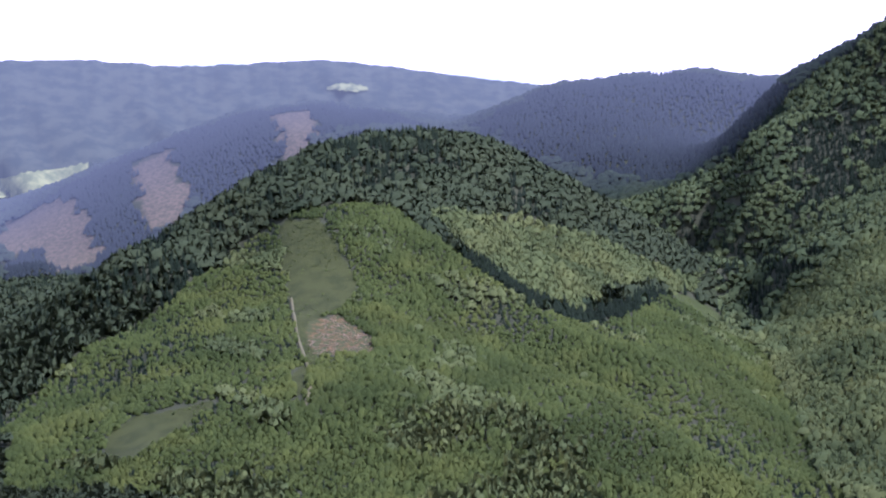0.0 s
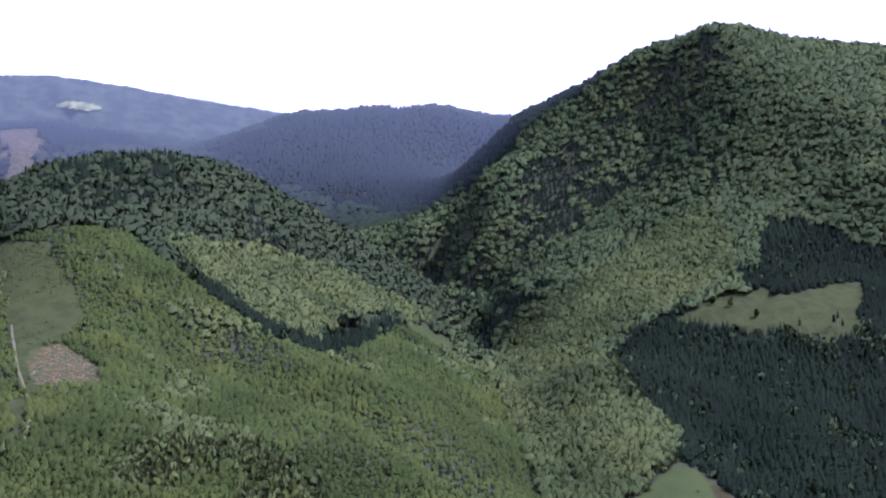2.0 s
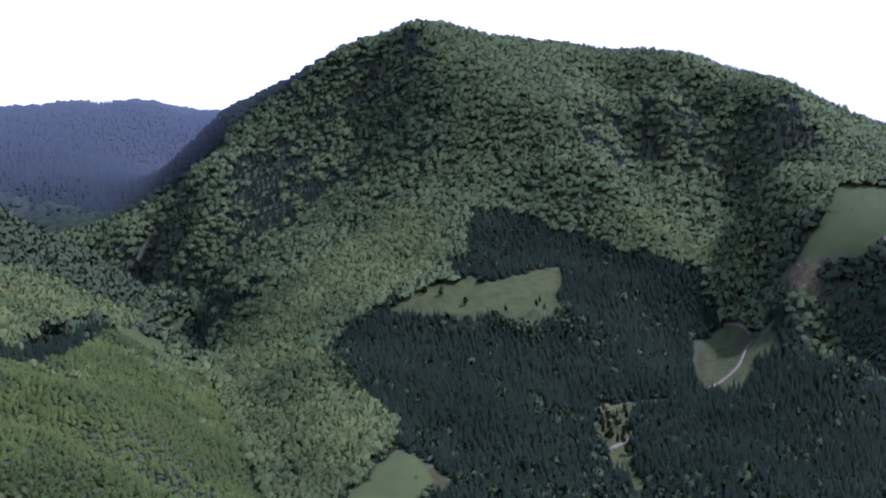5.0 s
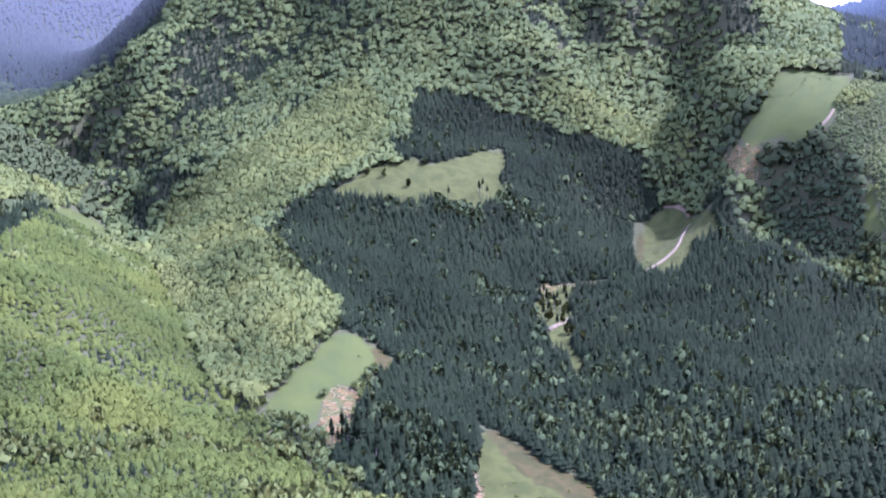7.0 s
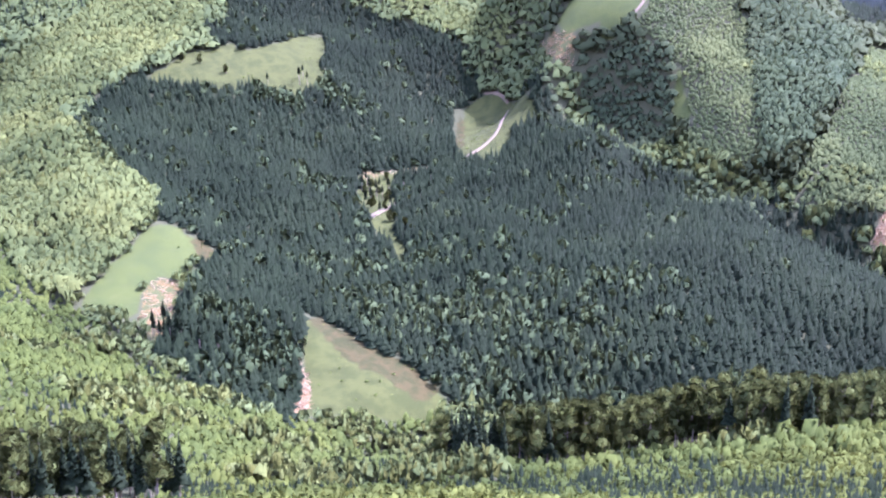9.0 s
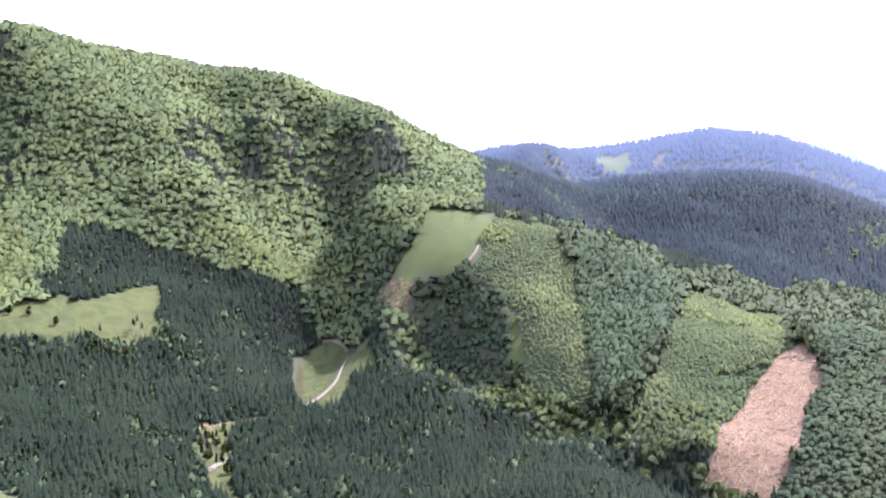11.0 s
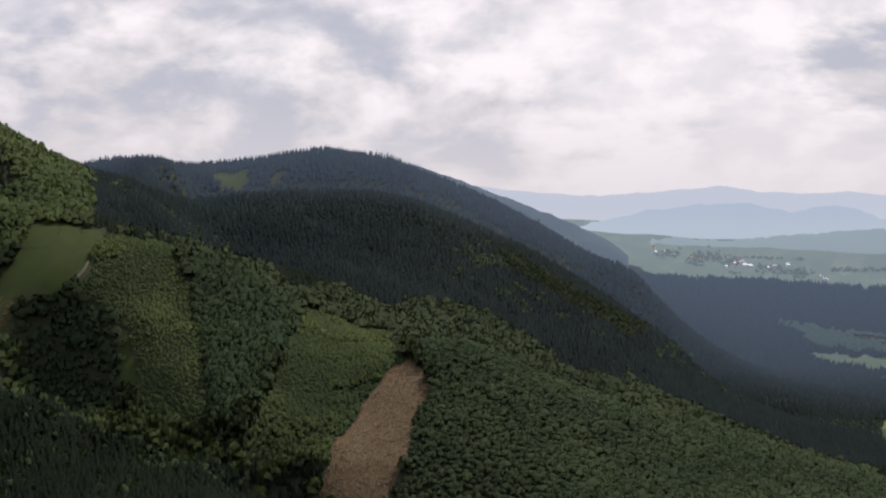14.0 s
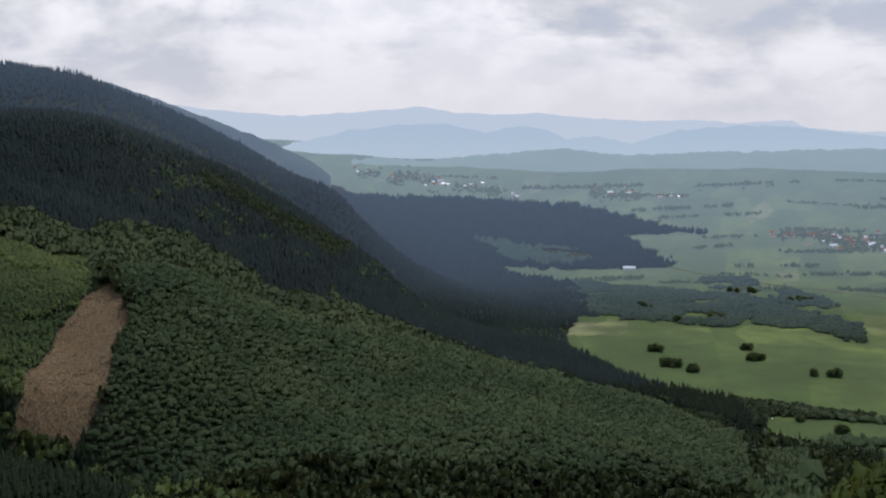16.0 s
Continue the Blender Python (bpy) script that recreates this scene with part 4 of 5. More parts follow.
for near, far, space, models in ((215, 430, 2.9, NEAR_BUSH), (430, 880, 4.3, BUSHES), (880, 1800, 4.7, LOW_BUSHES), (880, 1801, 3.7, LOW_BUSHES)):
    x, y = scatter(space, (-750, 0), (1500, 1750))
    ok = in_range(x, y, near, far) & (covers(x, y, "thicket") | (np.hypot(x, y) < 660)) & ((near < 880) | ((x > 650) == (far == 1801)))
    ok &= (far > 430) | ((x > -0.21 * y) & (x < 1.9 * y))
    x, y = x[ok], y[ok]
    bare = wave(x, y, 60, 41) + 0.5 * wave(x, y, 18, 42) > 1.3
    ok = ~covers(x, y, *OPEN, "spruce", "pole") & ~bench_wood(x, y) & ~(bench_wood(x * 1.05, y * 1.05) & (x < 100)) & ~bare
    x, y = x[ok], y[ok]
    old = wave(x, y, 120, 43) + 0.6 * wave(x, y, 35, 44) + rng.normal(0, 0.2, len(x))
    # taller beeches in loose groups and rows along the furrows
    row = wave(0.6 * x + 0.8 * y, 0.25 * (0.8 * x - 0.6 * y), 34, 48) + 0.6 * wave(x, y, 55, 49) + rng.normal(0, 0.12, len(x))
    tall = (row > 0.72) & (far > 430) & (rng.random(len(x)) < 0.55)
    n = int(np.sum(tall))
    forest("tree_group", "taller green beeches in groups among low regrowth", x[tall], y[tall], NEAR_BEECH if far < 1000 else NEAR_POLE, POLE, normal(n, 3.6, 0.7), normal(n, 9.5, 2.2))
    x, y, old = x[~tall], y[~tall], old[~tall]
    pine = (x < 650) & (old < -0.48) & (rng.random(len(x)) < 0.5)
    n = int(np.sum(~pine))
    grown = 1 + 0.5 * (old[~pine] > 0.35)
    forest("thicket", "young green regrowth of beech and birch", x[~pine], y[~pine], models, EAST if far == 1801 else THICKET,
           normal(n, space * (0.7 if far == 430 else 0.52), 0.5) * grown ** 0.4, normal(n, 3.1 if far == 430 else 4.6 if far < 1801 else 3.8, 1.2) * grown, 0.3, 0.95)
    n = int(np.sum(pine))
    forest("young_spruces", "young spruces among regrowth", x[pine], y[pine], FAR_SPRUCE, SPRUCE, normal(n, 1.7, 0.4), normal(n, 5.5, 1.4), 0.2)

# bushes on the brow of the lookout's own hill
x, y = scatter(2.2, (95, -40), (230, 14))
x, y = x[in_range(x, y, 100, 225)], y[in_range(x, y, 100, 225)]
n = len(x)
forest("thicket", "low dark green bushes on a near brow", x, y, NEAR_BUSH, THICKET, normal(n, 1.7, 0.4), normal(n, 3.2, 0.8), 0.2, 0.9)

# low shrubs scattered over meadows and fellings
x, y = scatter(5.5, (-750, 500), (1300, 1750))
ok = in_range(x, y, 600, 1800) & covers(x, y, *OPEN) & (wave(x, y, 45, 47) + rng.normal(0, 0.4, len(x)) > np.where(x < 0, 0.35, 0.8))
x, y = x[ok], y[ok]
n = len(x)
forest("meadow_shrubs", "low green shrubs scattered over grass", x, y, NEAR_POLE, THICKET, normal(n, 1.0, 0.4), normal(n, 1.4, 0.6), 0.1)


# ---- the distance: mountains behind the plain and behind the hills ----
def far_slope(near, depth, seed, ruffle, crest):
    """The shape of a mountain range at that distance, as places at azimuths a and a share of the way up; crest: azimuth and height above the horizon, in degrees."""
    def at(a, share):
        top = np.interp(a, [c[0] for c in crest], [c[1] for c in crest])
        top = EYE + np.tan(np.radians(top)) * (near + depth) + ruffle * (wave(a * 40, a * 0, 22, seed) + 0.6 * wave(a * 40, a * 0, 7, seed + 1))
        r = near + depth * share
        foot = height(r * np.sin(np.radians(a)), r * np.cos(np.radians(a))) - 20
        inner = (share > 0) & (share < 1)
        z = foot + (top - foot) * np.clip(share, 0, 1) ** 0.8 - 30 * (share > 1)
        z += ruffle * 0.5 * wave(a * 40, share * 90, 30, seed + 2) * inner
        # spurs and side valleys that run down aslant
        spur = np.abs(wave(a * 40 + 260 * share, 120 * share, 110, seed + 3)) + 0.35 * wave(a * 40 + 160 * share, 60 * share, 40, seed + 4)
        r = r - 0.24 * depth * (1 - share) * spur * inner
        return np.stack([r * np.sin(np.radians(a)), r * np.cos(np.radians(a)), z], 1)
    return at


def sheet(name, label, mat, rows, category="mountains"):
    n = len(rows[0])
    i, j = np.meshgrid(np.arange(len(rows) - 1), np.arange(n - 1), indexing="ij")
    q = np.stack([i * n + j, i * n + j + 1, (i + 1) * n + j + 1, (i + 1) * n + j], -1).reshape(-1, 4)
    me = mesh(name, np.concatenate(rows), q, mat, quads=True)
    me.polygons.foreach_set("use_smooth", np.ones(len(q), bool))
    return tagged(new(name, me), label, category, kind="structure")


def far_range(name, label, mat, near, depth, seed, ruffle, *crest):
    at = far_slope(near, depth, seed, ruffle, crest)
    a = np.arange(crest[0][0], crest[-1][0], 0.12)
    sheet(name, label, mat, [at(a, a * 0 + share) for share in (-0.05, 0.08, 0.18, 0.28, 0.4, 0.52, 0.64, 0.76, 0.88, 1.0, 1.1)])
    return at


def clearing(name, label, mat, at, *columns):
    """A meadow on a far slope; columns: azimuth, upper and lower edge in degrees above the horizon."""
    a = np.arange(columns[0][0], columns[-1][0], 0.06)
    shares = np.linspace(0.02, 0.98, 60)
    look_up = []
    for one in a:
        p = at(np.full(60, one), shares)
        look_up.append(np.degrees(np.arctan2(p[:, 2] - EYE, np.hypot(p[:, 0], p[:, 1]))))
    rows = []
    for k in np.linspace(0, 1, 6):
        up = np.interp(a, [c[0] for c in columns], [c[1] + (c[2] - c[1]) * k for c in columns]) + 0.05 * wave(a * 60, a * 0 + k * 7, 9, 83)
        share = np.array([np.interp(u, np.maximum.accumulate(e), shares) for u, e in zip(up, look_up)])
        rows.append(at(a, share) * (0.998, 0.998, 1.0) + (0, 0, 3))
    return sheet(name, label, mat, rows, "meadow")


# blue and pale tones of these ranges are haze painted into their materials
west_slope = far_range("backdrop_west_range", "long wooded mountain ridge far behind the hills, blue with painted haze", MOUNTAIN, 3750, 700, 51, 5,
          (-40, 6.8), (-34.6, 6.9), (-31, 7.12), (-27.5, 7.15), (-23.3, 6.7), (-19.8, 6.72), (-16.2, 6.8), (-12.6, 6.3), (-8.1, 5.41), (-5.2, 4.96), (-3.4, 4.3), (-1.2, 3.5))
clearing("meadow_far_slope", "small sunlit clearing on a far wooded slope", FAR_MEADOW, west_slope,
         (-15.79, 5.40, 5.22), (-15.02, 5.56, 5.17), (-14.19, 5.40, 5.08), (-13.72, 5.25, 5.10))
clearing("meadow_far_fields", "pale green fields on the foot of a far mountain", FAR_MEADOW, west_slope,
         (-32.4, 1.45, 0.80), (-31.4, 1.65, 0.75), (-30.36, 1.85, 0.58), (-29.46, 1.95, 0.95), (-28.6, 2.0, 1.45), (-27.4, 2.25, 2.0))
far_range("backdrop_west_top", "bare mountain top far behind the ridge, pale with painted haze", HIGH_RANGE, 4500, 250, 57, 2,
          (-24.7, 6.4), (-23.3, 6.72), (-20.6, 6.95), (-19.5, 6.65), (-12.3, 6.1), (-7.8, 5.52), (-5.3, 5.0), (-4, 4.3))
far_range("backdrop_hazed_spur", "wooded spur sloping down to the plain, blue with painted haze", HAZE_BLUE_SPUR, 3500, 500, 61, 4,
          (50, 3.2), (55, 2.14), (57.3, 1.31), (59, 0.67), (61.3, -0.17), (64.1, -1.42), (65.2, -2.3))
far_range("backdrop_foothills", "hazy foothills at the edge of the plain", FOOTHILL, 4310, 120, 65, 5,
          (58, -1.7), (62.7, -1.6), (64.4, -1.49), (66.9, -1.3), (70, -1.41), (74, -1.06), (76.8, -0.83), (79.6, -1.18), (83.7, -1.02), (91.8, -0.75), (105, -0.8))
far_range("backdrop_low_range", "mountains behind the plain, blue with painted haze", LOW_RANGE, 4440, 150, 71, 5,
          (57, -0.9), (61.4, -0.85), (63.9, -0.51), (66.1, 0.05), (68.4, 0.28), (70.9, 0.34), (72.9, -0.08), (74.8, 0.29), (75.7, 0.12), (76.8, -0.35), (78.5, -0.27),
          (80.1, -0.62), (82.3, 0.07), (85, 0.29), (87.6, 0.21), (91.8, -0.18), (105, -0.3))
far_range("backdrop_high_range", "high mountains on the horizon, very pale with painted haze", HIGH_RANGE, 4600, 180, 77, 3,
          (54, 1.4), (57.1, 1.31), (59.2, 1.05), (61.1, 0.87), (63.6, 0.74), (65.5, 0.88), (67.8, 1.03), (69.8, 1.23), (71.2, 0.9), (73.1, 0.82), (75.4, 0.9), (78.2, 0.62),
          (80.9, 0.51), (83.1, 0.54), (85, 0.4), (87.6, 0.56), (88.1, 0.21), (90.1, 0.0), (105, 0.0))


# ---- things ----
def part(name, bm, mat, parent, label=""):
    """One mesh object under a thing or a part."""
    me = bpy.data.meshes.new(name)
    bm.to_mesh(me)
    bm.free()
    me.materials.append(mat)
    ob = new(name, me)
    ob.parent = parent
    return tagged(ob, label)


def box(bm, size, at, turn=0.0):
    made = bmesh.ops.create_cube(bm, size=1.0, matrix=pose(*at, 0, 0, turn) @ Matrix.Diagonal((*size, 1)))
    return made["verts"]


def rod(bm, a, b, r0, r1, sides=7):
    """A tapered rod from a to b."""
    a, b = Vector(a), Vector(b)
    turn = (b - a).to_track_quat("Z", "Y").to_matrix().to_4x4()
    rings_ = []
    for p, r in ((a, r0), (b, r1)):
        rings_.append([bm.verts.new(p + turn.to_3x3() @ Vector((r * math.cos(k * 6.2832 / sides), r * math.sin(k * 6.2832 / sides), 0))) for k in range(sides)])
    for k in range(sides):
        bm.faces.new((rings_[0][k], rings_[0][(k + 1) % sides], rings_[1][(k + 1) % sides], rings_[1][k]))
    bm.faces.new(rings_[1])
    bm.faces.new(rings_[0][::-1])


def thing(name, at, label, category, group="", turn=0.0):
    ob = new(name)
    ob.matrix_basis = pose(*at, 0, 0, turn)
    return tagged(ob, label, category, group)


def leaves(piece):
    bm = bmesh.new()
    vs = [bm.verts.new(v) for v in piece[0]]
    for f in piece[1]:
        bm.faces.new([vs[k] for k in f])
    return bm


def facing(crown, low, tall):
    """Turns the leaves outwards from the crown's axis."""
    v = np.empty(len(crown.data.vertices) * 3, np.float32)
    crown.data.vertices.foreach_get("co", v)
    v = v.reshape(-1, 3)
    out = np.stack([v[:, 0], v[:, 1], 6 * (v[:, 2] - low) / (tall - low) - 1.5], 1)
    out /= np.linalg.norm(out, axis=1)[:, None] + 1e-6
    crown.data.polygons.foreach_set("use_smooth", np.ones(len(crown.data.polygons), bool))
    crown.data.normals_split_custom_set_from_vertices(out + (0, 0, 0.9))


def leafy_tree(tall, wide, clear, label, group, mat=BEECH, name="beech_tree"):
    """A beech: bent tapered trunk, limbs and a crown of many leafy sprays. clear: share of bare trunk."""
    ob = thing(name, (0, 0, 0), label, "tree", group)
    bm = bmesh.new()
    bend = [Vector((0, 0, -0.8))] + [Vector((rng.normal(0, 0.25), rng.normal(0, 0.25), tall * s)) for s in (0.3, 0.6, 0.85)]
    for k in range(3):
        rod(bm, bend[k], bend[k + 1], 0.34 * (1 - 0.28 * k), 0.34 * (1 - 0.28 * (k + 1)))
    part("trunk", bm, BARK, ob)
    pieces = []
    for k in range(4):
        a, s = k * 1.57 + rng.uniform(-0.5, 0.5), rng.uniform(clear + 0.08, 0.75)
        start = Vector((0, 0, tall * s))
        end = start + Vector((math.cos(a) * wide * 0.6, math.sin(a) * wide * 0.6, tall * 0.13))
        bm = bmesh.new()
        rod(bm, start, end, 0.13, 0.04, 5)
        part("limb", bm, BARK, ob)
    low = tall * clear
    for k in range(10):
        a, s = rng.uniform(0, 6.28), 0.1 + 0.082 * (k + rng.uniform(0, 1))
        reach = wide * (0.62 if s < 0.7 else 0.35) * rng.uniform(0.4, 1.0)
        r = wide * rng.uniform(0.5, 0.68) * (1 if s < 0.75 else 0.8)
        v, f = lump(r, 0, 0.25)
        at = np.array((math.cos(a) * reach, math.sin(a) * reach, low + (tall - low) * s))
        pieces.append((v * 0.74 + at, f))
        w_, g = sprays(130, r * 1.08, r * 1.04, 0, 0.5)
        pieces.append((w_ + at, g))
    facing(part("crown", leaves(join(pieces)), mat, ob), low, tall)
    return ob


def spruce_tree(tall, wide, clear, label, group):
    """A spruce: straight trunk and ragged drooping skirts of branches."""
    ob = thing("spruce_tree", (0, 0, 0), label, "tree", group)
    bm = bmesh.new()
    rod(bm, (0, 0, -0.8), (0, 0, tall * 0.55), 0.34, 0.2)
    rod(bm, (0, 0, tall * 0.55), (0, 0, tall * 0.97), 0.18, 0.03)
    part("trunk", bm, BARK, ob)
    v, f = conifer(11, 11)
    v = v * (wide, wide, tall * (1 - clear)) + (0, 0, tall * clear)
    w_, g = sprays(170, wide * 0.55, tall * (1 - clear) * 0.46, tall * (0.42 + clear * 0.5), 0.5)
    share = np.clip((w_[:, 2:] - tall * clear) / (tall * (1 - clear)), 0, 1)
    w_[:, :2] *= 1.7 * (1.02 - share)
    facing(part("crown", leaves(join([(v, f), (w_, g)])), SPRUCE, ob), tall * clear, tall)
    return ob


def plant(models, places, more=False):
    """Copies of model trees at places x, y; the models move to the first of them, unless they stand already."""
    z = height([p[0] for p in places], [p[1] for p in places])
    for k, ((x, y), h) in enumerate(zip(places, z)):
        first = k < len(models) and not more
        model = models[k] if first else models[int(rng.integers(len(models)))]
        s = float(rng.uniform(0.85, 1.15))
        m = pose(x, y, h, rng.normal(0, 1.5), rng.normal(0, 1.5), rng.uniform(0, 360))
        if first:
            model.matrix_basis = m
        else:
            ob = copy_thing(model, m)
            ob.matrix_basis = m @ Matrix.Scale(s, 4)


BENCH = "tall trees on the bench"
bx, by = scatter(9.0, (-160, 300), (620, 620))
hit = bench_wood(bx, by)
bx, by = bx[hit], by[hit]
needle = (wave(bx, by, 40, 91) + rng.normal(0, 0.35, len(bx)) > np.where(bx < 100, 0.3, 0.8))
bench_leafy = [leafy_tree(rng.uniform(27, 32), rng.uniform(4.4, 5.6), c, "tall green beech with a grey trunk in a dense wood", BENCH, BENCH_LEAVES) for c in (0.06, 0.12, 0.17, 0.2, 0.09, 0.15)]
bench_spruce = [spruce_tree(rng.uniform(27, 33), rng.uniform(2.8, 3.6), c, "tall dark spruce with a bare lower trunk", BENCH) for c in (0.14, 0.2, 0.3, 0.18)]
plant(bench_leafy, list(zip(bx[~needle], by[~needle])))
plant(bench_spruce, list(zip(bx[needle], by[needle])))

# single spruces that stand free at the edges of the clearings
LONE = "single trees left standing"
lone_spruce = [spruce_tree(rng.uniform(18, 23), rng.uniform(2.0, 2.6), c, "slender dark spruce standing free on a clearing", LONE) for c in (0.3, 0.4, 0.5)]
plant(lone_spruce, [(193, 803), (193, 788), (201, 803), (200, 786), (206, 791), (207, 781), (204, 818), (212, 807), (192, 804), (196, 786), (198, 769), (206, 784), (211, 769), (213, 757), (222, 765), (224, 749), (507, 1393), (558, 1386), (558, 1400), (547, 1386), (550, 1394),
                    (535, 1164), (568, 1159), (585, 1142), (541, 1118), (548, 1058), (516, 1137), (573, 1084), (527, 1004), (560, 1120), (600, 1130), (585, 1100), (515, 990), (540, 1030)])
lone_leafy = [leafy_tree(rng.uniform(8, 12), rng.uniform(2.6, 3.4), 0.12, "small light green tree standing on grass", LONE, POLE, "young_tree") for _ in range(3)]
plant(lone_leafy, [(531, 1126), (553, 1106), (500, 1022), (502, 1006), (502, 989), (545, 1075), (463, 1425), (440, 1460), (420, 1470), (525, 1150), (575, 1060), (205, 760), (230, 735)])

tx, ty = scatter(9.5, (400, 780), (680, 1230))
hit = inside(tx, ty, ZONES["gap_meadow"][1]) & (rng.random(len(tx)) < 0.25)
plant(lone_leafy, list(zip(tx[hit][::2], ty[hit][::2])), True)
plant(lone_spruce, list(zip(tx[hit][1::2], ty[hit][1::2])), True)

# round clumps of trees on the fields of the plain
FIELD = "trees on the fields"
field_tree = [leafy_tree(rng.uniform(10, 13), rng.uniform(7.0, 9.5), 0.02, "dark green round tree standing on a field", FIELD, BEECH, "field_tree") for _ in range(4)]
spots = []
for cx, cy, count, reach in ((2074, 317, 4, 10), (1936, 262, 6, 12), (1905, 219, 5, 10), (2162, 160, 4, 10), (2059, 136, 5, 16), (1957, 3, 4, 16), (2801, 86, 6, 30),
                             (2480, 330, 5, 26), (2560, 250, 4, 30), (1590, -10, 2, 8), (1640, 45, 1, 4), (2620, 420, 4, 24), (2900, 240, 4, 26)):
    spots += [(cx + rng.normal(0, reach * 0.35), cy + rng.normal(0, reach * 0.6)) for _ in range(count)]
plant(field_tree, spots)


# ---- hedges and strips of trees between the far fields ----
def hedge(label, *line, wide=9.0, tall=9.0, space=6.0, mat=HEDGE_LEAVES):
    pts = np.array(line, float)
    xs, ys = [], []
    for a, b in zip(pts[:-1], pts[1:]):
        n = max(2, int(np.linalg.norm(b - a) / space * max(1, wide / 9)))
        t = rng.uniform(0, 1, n)
        side = np.array((-(b - a)[1], (b - a)[0])) / np.linalg.norm(b - a)
        off = rng.normal(0, wide * 0.4, n)
        gap = wave(a[0] + t * (b - a)[0], a[1] + t * (b - a)[1], 60, 95) > -0.55
        xs += list((a[0] + t * (b - a)[0] + side[0] * off)[gap])
        ys += list((a[1] + t * (b - a)[1] + side[1] * off)[gap])
    x, y = np.array(xs), np.array(ys)
    n = len(x)
    if not n:
        return
    z = height(x, y)
    trees = planted(FAR_BEECH, x, y, z - 0.5, normal(n, 4.2, 1.0), normal(n, tall, tall * 0.25))
    tagged(new("hedgerow", crowns("hedgerow", *trees, mat)), label, "hedge", kind="stuff")


HEDGE = "dark green hedge of trees between fields"
for r0 in (2950, 3120, 3300, 3440, 3600, 3740, 3880, 4010, 4130):
    a = 68.0
    while a < 98:
        # short rows that bend and break off, some across the others
        run, slope = rng.uniform(1.5, 6.0), rng.normal(0, 40)
        if rng.random() < 0.25:
            run, slope = 0.6, rng.choice((-1, 1)) * rng.uniform(110, 240)
        d = r0 + rng.normal(0, 45)
        pts = [((d + slope * s) * math.sin(radians(a + run * s)), (d + slope * s) * math.cos(radians(a + run * s))) for s in (0, 0.35, 0.7, 1.0)]
        if not covers(np.array([p[0] for p in pts]), np.array([p[1] for p in pts]), "spruce").any() and pts[0][0] > 2700:
            hedge(HEDGE, *pts, wide=rng.uniform(7, 24), tall=rng.uniform(6, 10))
        a += run * rng.uniform(0.9, 2.2)
hedge("row of trees along the edge of a meadow", (1690, 85), (1672, 10), (1668, -75), wide=12, tall=8, space=2.4, mat=DUSKY)
hedge("trees and bushes beside a farm track", (1520, 20), (1500, -20), (1490, -70), wide=30, tall=9, space=2.0, mat=DUSKY)
for vx, vy in ((3880, 1585), (3925, 1475), (3905, 1230), (3985, 750), (3610, 95), (3560, -30), (3500, -90)):
    hedge("garden trees between village houses", (vx - 20, vy - 90), (vx + 10, vy), (vx - 10, vy + 90), wide=70, tall=8, space=9)


# ---- tracks ----
def track(name, label, width, *line, lift=0.9, mat=TRACK):
    """A gravel track laid on the slope."""
    pts = np.array(line, float)
    for _ in range(2):
        mid = np.stack([pts[:-1] * 0.75 + pts[1:] * 0.25, pts[:-1] * 0.25 + pts[1:] * 0.75], 1).reshape(-1, 2)
        pts = np.concatenate([pts[:1], mid, pts[-1:]])
    way = np.gradient(pts, axis=0)
    side = np.stack([-way[:, 1], way[:, 0]], 1) / np.linalg.norm(way, axis=1)[:, None]
    half = width * (0.5 + 0.12 * wave(pts[:, 0], pts[:, 1], 17, 97))[:, None]
    verts = []
    for off, up in ((-1.25, -1.5), (-1, 0), (0, 0.12), (1, 0), (1.25, -1.5)):
        p = pts + side * half * off
        verts.append(np.column_stack([p, height(p[:, 0], p[:, 1]) + lift + up]))
    n = len(pts)
    i, j = np.meshgrid(np.arange(4), np.arange(n - 1), indexing="ij")
    q = np.stack([i * n + j, (i + 1) * n + j, (i + 1) * n + j + 1, i * n + j + 1], -1).reshape(-1, 4)
    return tagged(new(name, mesh(name, np.concatenate(verts), q, mat, quads=True)), label, "track", kind="structure")


track("road_ride", "worn grassy track down a ride", 2.4, (-375, 1142), (-355, 1086), (-332, 1023), (-314, 981), (-300, 951), (-284, 903), (-279, 869), (-274, 839), lift=1.7, mat=WORN)
track("road_slope", "pale gravel forest road across a meadow", 4.2, (806, 1362), (811, 1340), (811, 1323), (806, 1294), (798, 1276), (777, 1257), (734, 1202), (714, 1189), (690, 1176), (666, 1169), (642, 1141), (623, 1127), (593, 1089))
track("road_gap", "pale gravel forest road in a clearing", 4.6, (560, 1100), (527, 1079), (504, 1057), (485, 1042), (470, 1030))
track("road_east", "narrow pale track over a hillside", 2.6, (950, 1190), (939, 1183), (927, 1180), (915, 1177), (905, 1165))
track("road_field", "curved pale farm track on grass", 4.5, (1574, 81), (1575, 68), (1568, 49), (1538, 34), (1501, 29), lift=0.9)
track("road_stream", "pale gravel stream bed between woods", 5.0, (1330, 71), (1270, 69), (1215, 68), (1146, 67), (1100, 66))
track("road_far", "pale country road across the fields", 4.0, (3330, 560), (3120, 330), (2990, 100), (2900, -120), lift=0.8)
track("road_far_fields", "pale farm track between fields", 6.0, (3720, 960), (3680, 820), (3700, 700), lift=3.0)

